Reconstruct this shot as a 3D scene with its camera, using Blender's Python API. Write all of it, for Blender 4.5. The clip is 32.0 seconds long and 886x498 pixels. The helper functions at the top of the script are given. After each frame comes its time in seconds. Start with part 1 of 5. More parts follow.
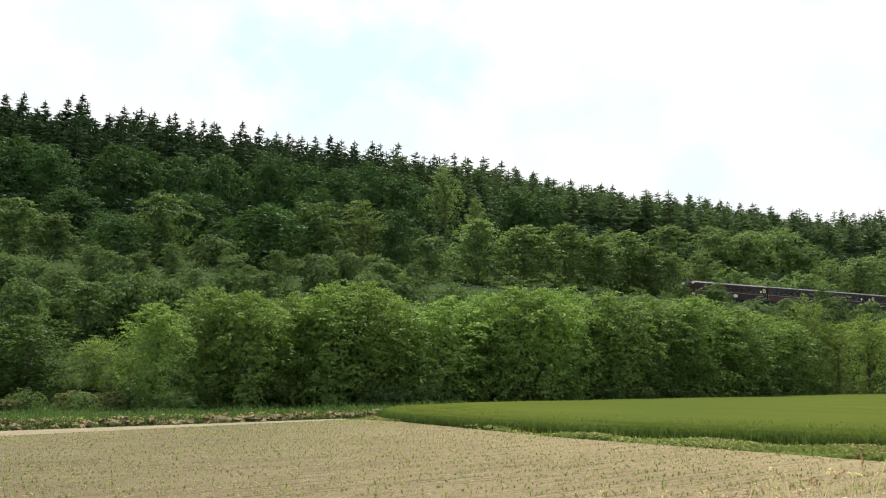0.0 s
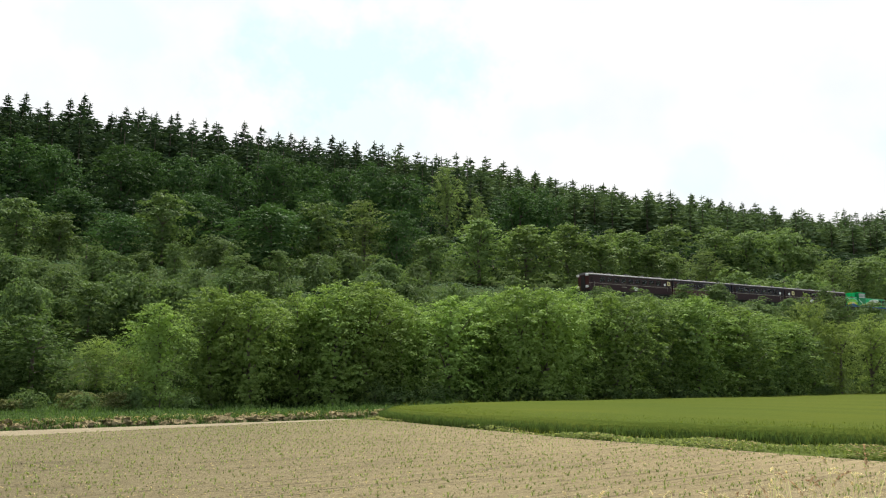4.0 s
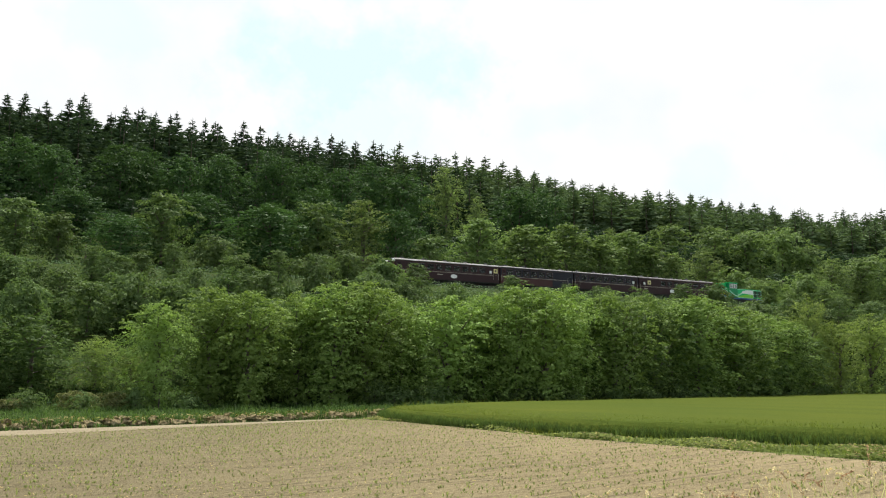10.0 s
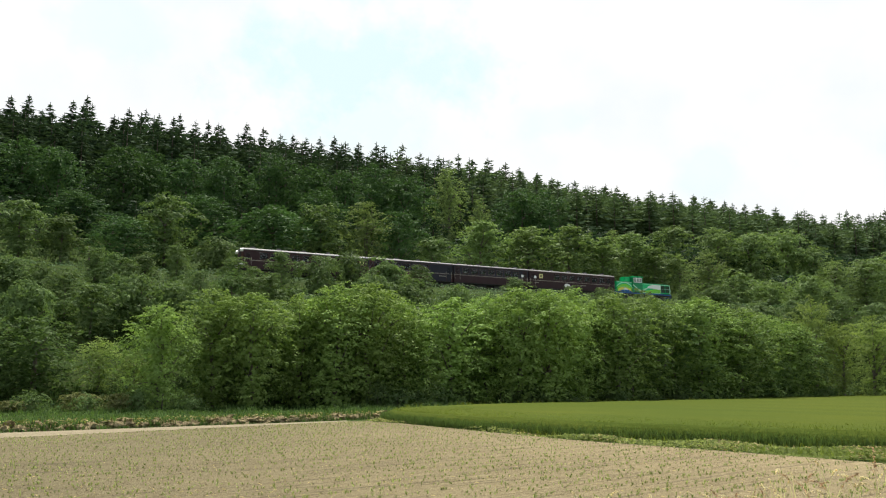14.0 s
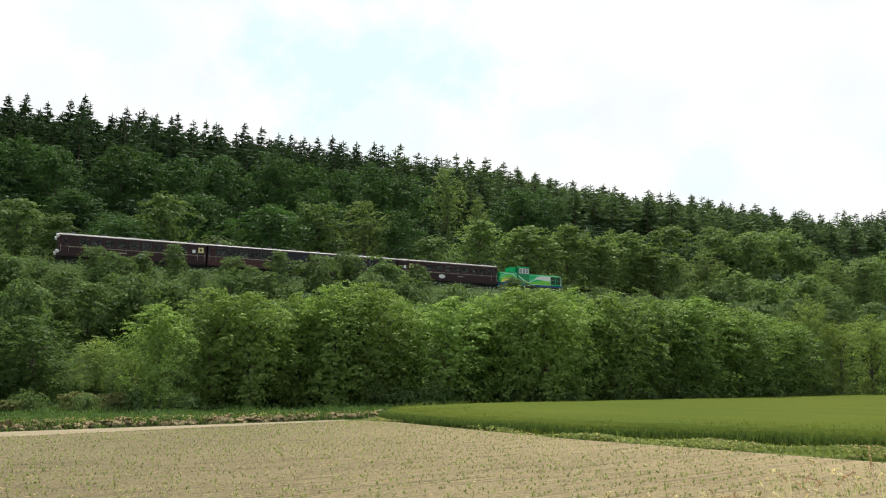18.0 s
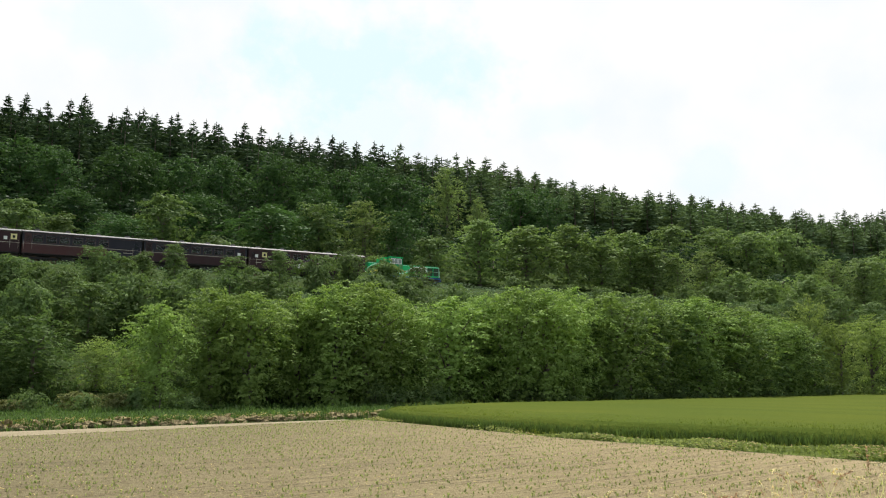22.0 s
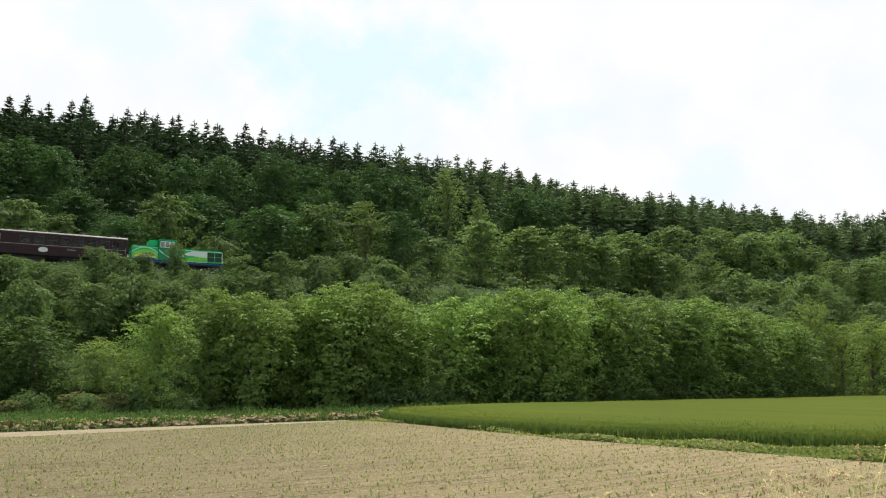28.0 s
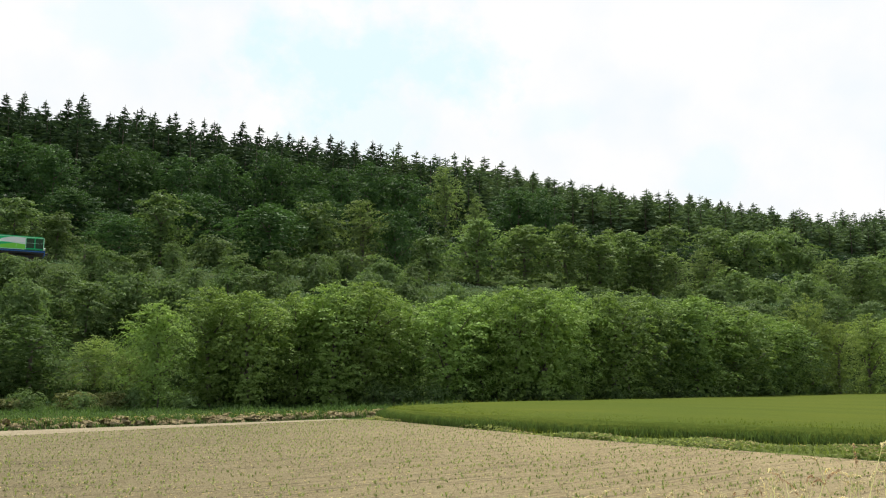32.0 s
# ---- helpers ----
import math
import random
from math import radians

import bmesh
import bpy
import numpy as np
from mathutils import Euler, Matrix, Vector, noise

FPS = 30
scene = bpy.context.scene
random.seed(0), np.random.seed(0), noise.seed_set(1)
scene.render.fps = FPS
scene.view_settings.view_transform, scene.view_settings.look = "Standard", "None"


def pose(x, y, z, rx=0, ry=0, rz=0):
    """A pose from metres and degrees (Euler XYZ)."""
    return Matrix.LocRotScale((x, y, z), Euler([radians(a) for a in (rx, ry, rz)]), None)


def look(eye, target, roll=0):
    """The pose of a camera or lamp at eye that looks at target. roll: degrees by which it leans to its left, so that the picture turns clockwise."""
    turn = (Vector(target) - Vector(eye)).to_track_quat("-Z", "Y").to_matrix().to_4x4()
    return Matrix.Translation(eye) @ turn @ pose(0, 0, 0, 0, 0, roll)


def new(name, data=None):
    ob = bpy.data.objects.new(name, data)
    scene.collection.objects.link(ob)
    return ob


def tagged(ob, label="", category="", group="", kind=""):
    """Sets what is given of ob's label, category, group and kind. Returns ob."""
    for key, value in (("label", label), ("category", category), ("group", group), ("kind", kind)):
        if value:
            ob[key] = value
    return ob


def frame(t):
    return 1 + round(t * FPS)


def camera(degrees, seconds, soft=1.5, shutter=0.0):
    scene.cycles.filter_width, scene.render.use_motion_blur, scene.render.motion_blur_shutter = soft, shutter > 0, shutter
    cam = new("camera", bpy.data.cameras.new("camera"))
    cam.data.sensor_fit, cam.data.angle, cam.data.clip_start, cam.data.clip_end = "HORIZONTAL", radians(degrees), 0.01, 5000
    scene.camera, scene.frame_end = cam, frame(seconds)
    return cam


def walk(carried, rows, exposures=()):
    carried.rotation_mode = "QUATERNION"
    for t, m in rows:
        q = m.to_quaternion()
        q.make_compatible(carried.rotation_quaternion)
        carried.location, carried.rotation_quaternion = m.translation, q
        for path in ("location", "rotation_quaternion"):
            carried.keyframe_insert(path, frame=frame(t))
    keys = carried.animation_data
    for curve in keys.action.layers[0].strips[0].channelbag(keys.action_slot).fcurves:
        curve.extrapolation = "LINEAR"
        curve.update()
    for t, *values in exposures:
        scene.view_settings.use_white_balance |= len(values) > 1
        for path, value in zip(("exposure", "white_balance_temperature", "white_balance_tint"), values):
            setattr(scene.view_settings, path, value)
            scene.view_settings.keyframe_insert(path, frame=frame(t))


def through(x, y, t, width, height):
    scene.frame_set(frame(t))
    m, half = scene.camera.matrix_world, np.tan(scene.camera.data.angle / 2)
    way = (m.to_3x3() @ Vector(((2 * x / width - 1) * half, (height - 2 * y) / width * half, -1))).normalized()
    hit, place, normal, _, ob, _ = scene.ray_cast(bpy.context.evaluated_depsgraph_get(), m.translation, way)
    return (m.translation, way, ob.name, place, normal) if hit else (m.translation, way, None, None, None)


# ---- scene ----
# ---------------------------------------------------------------- camera
# small turns of the hand-steadied camera: seconds, degrees up, degrees to the left
SWAY = [
    (0, 0.000, -0.026), (0.5, 0.000, 0.047), (1, -0.056, -0.056), (1.5, -0.056, 0.000), (2, -0.056, -0.010), (2.5, 0.000, 0.021), (3, 0.000, 0.057),
    (3.5, 0.005, 0.112), (5.5, 0.010, 0.057), (6, 0.000, 0.057), (6.5, 0.000, 0.000), (7, 0.005, 0.057), (7.5, 0.000, 0.031), (8, 0.000, 0.000),
    (8.5, -0.031, 0.000), (9, -0.056, -0.111), (9.5, -0.056, -0.056), (10, 0.000, 0.057), (10.5, 0.005, 0.057), (11, 0.005, 0.057), (11.5, 0.056, 0.107),
    (12, 0.056, 0.112), (12.5, 0.066, 0.179), (13, 0.112, 0.235), (13.5, 0.112, 0.245), (14, 0.112, 0.245), (14.5, 0.112, 0.230), (16.5, 0.101, 0.199),
    (17, 0.066, 0.209), (17.5, 0.056, 0.168), (18, 0.056, 0.117), (18.5, 0.081, 0.215), (19, 0.066, 0.220), (19.5, 0.056, 0.163), (20, 0.046, 0.117),
    (20.5, 0.056, 0.163), (21, 0.046, 0.122), (21.5, 0.051, 0.143), (22, 0.046, 0.117), (22.5, 0.061, 0.168), (23, 0.056, 0.142), (23.5, 0.051, 0.057),
    (24, 0.056, 0.107), (24.5, 0.056, 0.107), (25, 0.056, 0.107), (25.5, 0.056, 0.107), (27.5, 0.061, 0.132), (28, 0.091, 0.168), (28.5, 0.091, 0.168),
    (29, 0.112, 0.184), (29.5, 0.056, 0.122), (30, 0.051, 0.072), (30.5, 0.000, 0.000), (31, 0.000, 0.000), (31.5, 0.000, 0.000), (32, 0.000, 0.000),
]
EYE_Z = 1.6
TILT = 8.766
cam = camera(53.13, 32.0, soft=1.15)
walk(cam, [(t, pose(0, 0, EYE_Z, 90 + TILT + up, 0, left)) for t, up, left in SWAY], [(0.0, 0.50), (16.0, 0.49), (32.0, 0.46)])

# ---------------------------------------------------------------- world, sun, exposure
SUN_UP, SUN_TURN = 60.0, -4.0   # degrees above the horizon; degrees to the left of straight ahead


def link(tree, a, b):
    tree.links.new(a, b)


def node(tree, kind, **values):
    n = tree.nodes.new(kind)
    for key, value in values.items():
        if key in n.inputs:
            n.inputs[key].default_value = value
    return n


def ramp(tree, source, stops, smooth=False):
    n = tree.nodes.new("ShaderNodeValToRGB")
    while len(n.color_ramp.elements) < len(stops):
        n.color_ramp.elements.new(0.5)
    for e, (at, col) in zip(n.color_ramp.elements, stops):
        e.position, e.color = at, (*col, 1) if len(col) == 3 else col
    if smooth:
        n.color_ramp.interpolation = "EASE"
    link(tree, source, n.inputs["Fac"])
    return n.outputs["Color"]


def blend(tree, fac, a, b, how="MIX"):
    n = tree.nodes.new("ShaderNodeMix")
    n.data_type, n.blend_type = "RGBA", how
    for key, value in ((0, fac), (6, a), (7, b)):
        if hasattr(value, "is_linked"):
            link(tree, value, n.inputs[key])
        else:
            n.inputs[key].default_value = value if key == 0 else (*value, 1)
    return n.outputs[2]


def maths(tree, how, a, b=0.0):
    n = tree.nodes.new("ShaderNodeMath")
    n.operation = how
    for i, value in enumerate((a, b)):
        if hasattr(value, "is_linked"):
            link(tree, value, n.inputs[i])
        else:
            n.inputs[i].default_value = value
    return n.outputs[0]


world = bpy.data.worlds.new("world")
scene.world = world
world.use_nodes = True
wt = world.node_tree
wt.nodes.clear()
sky = wt.nodes.new("ShaderNodeTexSky")
sky.sky_type, sky.sun_disc = "NISHITA", False
sky.sun_elevation, sky.sun_rotation = radians(SUN_UP), radians(-SUN_TURN)
sky_bg = node(wt, "ShaderNodeBackground", Strength=0.10)
link(wt, sky.outputs[0], sky_bg.inputs["Color"])
cloud_bg = node(wt, "ShaderNodeBackground", Strength=0.62)
cloud_bg.inputs["Color"].default_value = (0.93, 0.98, 1.04, 1)
wcoord = wt.nodes.new("ShaderNodeTexCoord")
wnoise = node(wt, "ShaderNodeTexNoise", Scale=3.0, Detail=5.0)
link(wt, wcoord.outputs["Generated"], wnoise.inputs["Vector"])
wmix = wt.nodes.new("ShaderNodeMixShader")
link(wt, ramp(wt, wnoise.outputs[0], [(0.35, (0.35, 0.35, 0.35)), (0.55, (0.85, 0.85, 0.85))]), wmix.inputs[0])
link(wt, sky_bg.outputs[0], wmix.inputs[1])
link(wt, cloud_bg.outputs[0], wmix.inputs[2])
wout = wt.nodes.new("ShaderNodeOutputWorld")
link(wt, wmix.outputs[0], wout.inputs["Surface"])

sun = new("sun", bpy.data.lights.new("sun", "SUN"))
sun.data.energy, sun.data.angle, sun.data.color = 5.0, radians(1.5), (1.0, 0.95, 0.86)
e, a = radians(SUN_UP), radians(SUN_TURN)
sun.matrix_world = look((-math.sin(a) * math.cos(e) * 500, math.cos(a) * math.cos(e) * 500, math.sin(e) * 500), (0, 0, 0))


# ---------------------------------------------------------------- materials
def material(name):
    m = bpy.data.materials.new(name)
    m.use_nodes = True
    t = m.node_tree
    return m, t, t.nodes["Principled BSDF"]


def noise_of(t, scale, detail=4.0, coord="Object", rough=0.55, stretch=None, turn=0.0):
    c = t.nodes.new("ShaderNodeTexCoord")
    n = node(t, "ShaderNodeTexNoise", Scale=scale, Detail=detail, Roughness=rough)
    src = c.outputs[coord]
    if stretch:
        mp = t.nodes.new("ShaderNodeMapping")
        mp.vector_type = "TEXTURE"
        mp.inputs["Scale"].default_value = stretch
        mp.inputs["Rotation"].default_value = (0, 0, turn)
        link(t, src, mp.inputs["Vector"])
        src = mp.outputs[0]
    link(t, src, n.inputs["Vector"])
    return n.outputs[0]


def bump(t, bsdf, height, strength=0.3, distance=0.02):
    b = node(t, "ShaderNodeBump", Strength=strength, Distance=distance)
    link(t, height, b.inputs["Height"])
    link(t, b.outputs[0], bsdf.inputs["Normal"])


def paint(name, colour, rough=0.45, metal=0.0, dirt=0.25, scale=1.2, grime=(0.05, 0.045, 0.04)):
    """Painted or bare metal with dust at two scales."""
    m, t, p = material(name)
    n1, n2 = noise_of(t, scale), noise_of(t, scale * 11, 5)
    f = maths(t, "MULTIPLY", ramp(t, n1, [(0.35, (0, 0, 0)), (0.75, (1, 1, 1))]), dirt)
    c = blend(t, f, colour, grime)
    c = blend(t, maths(t, "MULTIPLY", n2, 0.3), c, [min(1, k * 1.25) for k in colour])
    link(t, c, p.inputs["Base Color"])
    p.inputs["Roughness"].default_value, p.inputs["Metallic"].default_value = rough, metal
    p.inputs["Specular IOR Level"].default_value = 0.3
    bump(t, p, n2, 0.06, 0.01)
    return m


def foliage(name, base, spread=0.22, through=0.35, rough=0.6, gloss=0.04, tint=(1.05, 1.12, 0.68), clump=1.2):
    """Leaves: every leaf, every clump and every plant a little different; light comes through them."""
    m, t, p = material(name)
    geo, info = t.nodes.new("ShaderNodeNewGeometry"), t.nodes.new("ShaderNodeObjectInfo")
    dark, bright = [k * (1 - spread) for k in base], [base[0] * (1 + spread * 1.35), base[1] * (1 + spread * 1.15), base[2] * (1 + spread)]
    c = ramp(t, geo.outputs["Random Per Island"], [(0.0, dark), (0.5, base), (1.0, bright)])
    hsv = t.nodes.new("ShaderNodeHueSaturation")
    link(t, c, hsv.inputs["Color"])
    hue = maths(t, "MULTIPLY_ADD", info.outputs["Random"], 0.007)
    hue.node.inputs[2].default_value = 0.4955
    link(t, hue, hsv.inputs["Hue"])
    mixed = maths(t, "ADD", info.outputs["Random"], maths(t, "ADD", noise_of(t, 0.45, 2), noise_of(t, clump, 2)))
    val = maths(t, "MULTIPLY_ADD", mixed, 0.34)
    val.node.inputs[2].default_value = 0.49
    link(t, val, hsv.inputs["Value"])
    link(t, hsv.outputs[0], p.inputs["Base Color"])
    p.inputs["Roughness"].default_value = rough
    p.inputs["Specular IOR Level"].default_value = gloss
    tr = t.nodes.new("ShaderNodeBsdfTranslucent")
    warm = blend(t, 1.0, hsv.outputs[0], tint, "MULTIPLY")
    link(t, warm, tr.inputs["Color"])
    mix = t.nodes.new("ShaderNodeMixShader")
    mix.inputs[0].default_value = through
    link(t, p.outputs[0], mix.inputs[1])
    link(t, tr.outputs[0], mix.inputs[2])
    link(t, mix.outputs[0], t.nodes["Material Output"].inputs["Surface"])
    return m


LEAF_HEDGE = foliage("alder leaves", (0.200, 0.296, 0.082), through=0.33)
LEAF_WILLOW = foliage("willow leaves", (0.215, 0.290, 0.092), through=0.42)
# shade on the belt's right-hand end, put into a darker leaf colour
LEAF_HEDGE_SHADED = foliage("shaded alder leaves", (0.174, 0.260, 0.076), through=0.33)
# own tone of the dark bushes; painted shade on second rank and hazel
LEAF_DARK_SHADE = foliage("dark alder and painted-shade leaves", (0.088, 0.142, 0.048), through=0.38)
LEAF_OAK = foliage("oak leaves", (0.053, 0.104, 0.037), through=0.33)
LEAF_SHRUB = foliage("elder leaves", (0.112, 0.170, 0.063), through=0.36)
LEAF_MAPLE = foliage("maple leaves", (0.150, 0.220, 0.080), through=0.38)
# shade of the gaps between hillside trees, put into the leaf colour
LEAF_BEECH_SHADED = foliage("shaded beech leaves", (0.032, 0.064, 0.029), through=0.3)
LEAF_BIRCH = foliage("birch leaves", (0.160, 0.220, 0.085), through=0.42)
GRASS = foliage("meadow grass", (0.072, 0.128, 0.036), 0.45, 0.35)
NEEDLE = foliage("spruce needles", (0.048, 0.080, 0.040), 0.25, 0.15, 0.7, 0.02)
LIGHT_NEEDLE = foliage("lighter spruce needles", (0.105, 0.155, 0.075), 0.25, 0.2, 0.7, 0.02)
WEED = foliage("weeds", (0.150, 0.188, 0.038), 0.55, 0.3, tint=(1.0, 1.0, 0.4))
MAIZE = foliage("maize seedlings", (0.205, 0.250, 0.085), 0.45, 0.4, tint=(1.0, 1.0, 0.7))
CEREAL = foliage("cereal blades", (0.125, 0.165, 0.030), 0.25, 0.45)
CEREAL_STALK = foliage("cereal stalks", (0.105, 0.165, 0.052), 0.3, 0.4, tint=(0.95, 1.0, 0.6))
STRAW = foliage("dry grass", (0.34, 0.29, 0.13), 0.35, 0.25, tint=(1.0, 0.95, 0.7))
STEM = foliage("grass stems", (0.52, 0.52, 0.27), 0.4, 0.5, tint=(1.0, 1.0, 0.8))
SEED = foliage("grass seed heads", (0.74, 0.68, 0.46), 0.4, 0.5, tint=(1.0, 0.97, 0.8))
BROWN_HEAD = foliage("brown seed heads", (0.46, 0.33, 0.20), 0.4, 0.4, tint=(1.0, 0.9, 0.8))
DRY_SCRUB = foliage("dry bramble leaves", (0.135, 0.150, 0.060), 0.45, 0.3)


def bark_material():
    m, t, p = material("bark")
    n = noise_of(t, 6, 6, stretch=(1, 1, 4))
    link(t, ramp(t, n, [(0.3, (0.05, 0.04, 0.03)), (0.7, (0.16, 0.13, 0.1))]), p.inputs["Base Color"])
    p.inputs["Roughness"].default_value = 0.9
    bump(t, p, n, 0.6, 0.03)
    return m


def soil_material():
    """Dry loam with drill lines along the seed rows."""
    m, t, p = material("dry tilled loam")
    big, mid, fine = noise_of(t, 0.12, 3), noise_of(t, 2.6, 6, rough=0.65), noise_of(t, 16, 6, rough=0.7)
    streak = noise_of(t, 8.0, 4, stretch=(22.0, 1.0, 1.0), turn=radians(44.5))
    c = ramp(t, big, [(0.3, (0.150, 0.127, 0.073)), (0.7, (0.204, 0.176, 0.100))])
    c = blend(t, ramp(t, mid, [(0.4, (0, 0, 0)), (0.7, (0.8, 0.8, 0.8))]), c, (0.145, 0.120, 0.066))
    c = blend(t, ramp(t, streak, [(0.52, (0, 0, 0)), (0.64, (0.75, 0.75, 0.75))]), c, (0.072, 0.059, 0.037))
    c = blend(t, ramp(t, fine, [(0.48, (0, 0, 0)), (0.68, (0.85, 0.85, 0.85))]), c, (0.268, 0.234, 0.140))
    # paler with rising x, towards the weedy verge; dry is only that ramp
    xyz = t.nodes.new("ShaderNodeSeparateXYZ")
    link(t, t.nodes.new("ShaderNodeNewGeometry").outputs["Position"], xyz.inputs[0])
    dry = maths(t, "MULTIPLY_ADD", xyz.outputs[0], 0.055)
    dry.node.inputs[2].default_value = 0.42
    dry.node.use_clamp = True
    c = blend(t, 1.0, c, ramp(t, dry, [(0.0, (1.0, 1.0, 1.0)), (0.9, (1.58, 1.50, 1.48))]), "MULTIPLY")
    link(t, c, p.inputs["Base Color"])
    p.inputs["Roughness"].default_value = 0.95
    p.inputs["Specular IOR Level"].default_value = 0.03
    bump(t, p, maths(t, "ADD", fine, maths(t, "MULTIPLY", streak, 1.5)), 1.0, 0.06)
    return m


def mixed_ground(name, a, b, c2, s1=0.15, s2=2.5):
    m, t, p = material(name)
    n1, n2, n3 = noise_of(t, s1, 3), noise_of(t, s2, 5), noise_of(t, s2 * 9, 5)
    c = ramp(t, n1, [(0.35, a), (0.65, b)])
    c = blend(t, ramp(t, n2, [(0.45, (0, 0, 0)), (0.7, (0.7, 0.7, 0.7))]), c, c2)
    link(t, c, p.inputs["Base Color"])
    p.inputs["Roughness"].default_value = 0.95
    p.inputs["Specular IOR Level"].default_value = 0.02
    bump(t, p, n3, 0.8, 0.05)
    return m


def cereal_material():
    """Green cereal seen over its tips: streaks along the drill lines, paler patches."""
    m, t, p = material("cereal canopy")
    big, fine = noise_of(t, 0.07, 3), noise_of(t, 7, 5)
    streak = noise_of(t, 1.1, 5, stretch=(30.0, 1.0, 1.0), turn=radians(116))
    c = ramp(t, big, [(0.35, (0.055, 0.078, 0.010)), (0.65, (0.077, 0.092, 0.011))])
    c = blend(t, ramp(t, streak, [(0.42, (0, 0, 0)), (0.62, (0.75, 0.75, 0.75))]), c, (0.048, 0.072, 0.010))
    c = blend(t, ramp(t, fine, [(0.5, (0, 0, 0)), (0.75, (0.6, 0.6, 0.6))]), c, (0.10, 0.125, 0.02))
    link(t, c, p.inputs["Base Color"])
    p.inputs["Roughness"].default_value = 0.9
    p.inputs["Specular IOR Level"].default_value = 0.02
    bump(t, p, fine, 0.9, 0.05)
    return m


BARK = bark_material()
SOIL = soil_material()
GRASSY = mixed_ground("rough grass and undergrowth", (0.03, 0.052, 0.012), (0.045, 0.075, 0.016), (0.04, 0.038, 0.02))
TRACKWAY = mixed_ground("pale dry track", (0.29, 0.25, 0.165), (0.25, 0.21, 0.14), (0.2, 0.17, 0.105), 0.6, 3)
CROPBED = cereal_material()
CLOD = mixed_ground("turned earth and straw", (0.25, 0.198, 0.110), (0.40, 0.325, 0.185), (0.15, 0.135, 0.060), 1.6, 9)
BALLAST = mixed_ground("railway ballast", (0.2, 0.18, 0.16), (0.28, 0.26, 0.23), (0.1, 0.09, 0.08), 1.0, 14)
STEEL = paint("rusty rail steel", (0.13, 0.08, 0.055), 0.6, 0.7)
SLEEPER = paint("sleeper wood", (0.09, 0.07, 0.055), 0.9)
MAROON = paint("maroon coach paint", (0.032, 0.011, 0.012), 0.6)
MAROON_RED = paint("red-brown coach panel", (0.06, 0.016, 0.014), 0.45)
ROOF_RIM = paint("off-white roof rim paint", (0.78, 0.76, 0.72), 0.5, dirt=0.15)
COACH_BLUE = paint("dark blue coach paint", (0.014, 0.015, 0.024), 0.6)
ROOF_GREY = paint("weathered grey roof paint", (0.17, 0.165, 0.16), 0.6, dirt=0.4)
RIM_DULL = paint("dull grey roof rim paint", (0.16, 0.16, 0.16), 0.5, dirt=0.3)
RIM_TAN = paint("tan roof rim paint", (0.36, 0.30, 0.26), 0.5, dirt=0.2)
SEAT_WOOD = paint("varnished seat wood", (0.34, 0.2, 0.11), 0.5, dirt=0.2)
TRIM_CREAM = paint("cream lining paint", (0.42, 0.37, 0.3), 0.5, dirt=0.15)
BROWN_TRIM = paint("brown window frame", (0.07, 0.034, 0.028), 0.4)
SIGN_WHITE = paint("white enamel", (0.8, 0.8, 0.76), 0.35, dirt=0.1)
SIGN_YELLOW = paint("pale yellow enamel", (0.75, 0.66, 0.3), 0.4, dirt=0.1)
BLACK = paint("sooty black frame paint", (0.02, 0.019, 0.018), 0.7)
GREEN = paint("bright green locomotive paint", (0.006, 0.52, 0.17), 0.35, dirt=0.12)
# light showing in the cab panes is put into this opaque pale colour
CAB_GLASS_LIT = paint("cab glass with light in its colour", (0.3, 0.33, 0.31), 0.15, dirt=0.5)
GREEN_DARK = paint("deep green locomotive paint", (0.004, 0.26, 0.09), 0.35, dirt=0.15)
GRILLE_DARK = paint("dark olive grille paint", (0.022, 0.060, 0.026), 0.5)
LIME = paint("lime meadow paint", (0.2, 0.66, 0.05), 0.4, dirt=0.08)
PALE_GREEN = paint("pale mint paint", (0.45, 0.75, 0.55), 0.4, dirt=0.08)
SKY_BLUE = paint("blue solebar paint", (0.02, 0.13, 0.36), 0.4, dirt=0.15)
YELLOW = paint("yellow mural paint", (0.80, 0.70, 0.12), 0.4, dirt=0.1)


def glass_material():
    """Thin dusty window glass: mostly clear, with a faint reflection."""
    m, t, p = material("coach window glass")
    n = noise_of(t, 0.9, 2)
    link(t, ramp(t, n, [(0.3, (0.02, 0.025, 0.025)), (0.7, (0.07, 0.075, 0.07))]), p.inputs["Base Color"])
    p.inputs["Roughness"].default_value = 0.08
    clear = t.nodes.new("ShaderNodeBsdfTransparent")
    clear.inputs["Color"].default_value = (0.86, 0.9, 0.87, 1)
    mix = t.nodes.new("ShaderNodeMixShader")
    mix.inputs[0].default_value = 0.32
    link(t, clear.outputs[0], mix.inputs[1])
    link(t, p.outputs[0], mix.inputs[2])
    link(t, mix.outputs[0], t.nodes["Material Output"].inputs["Surface"])
    return m


GLASS = glass_material()


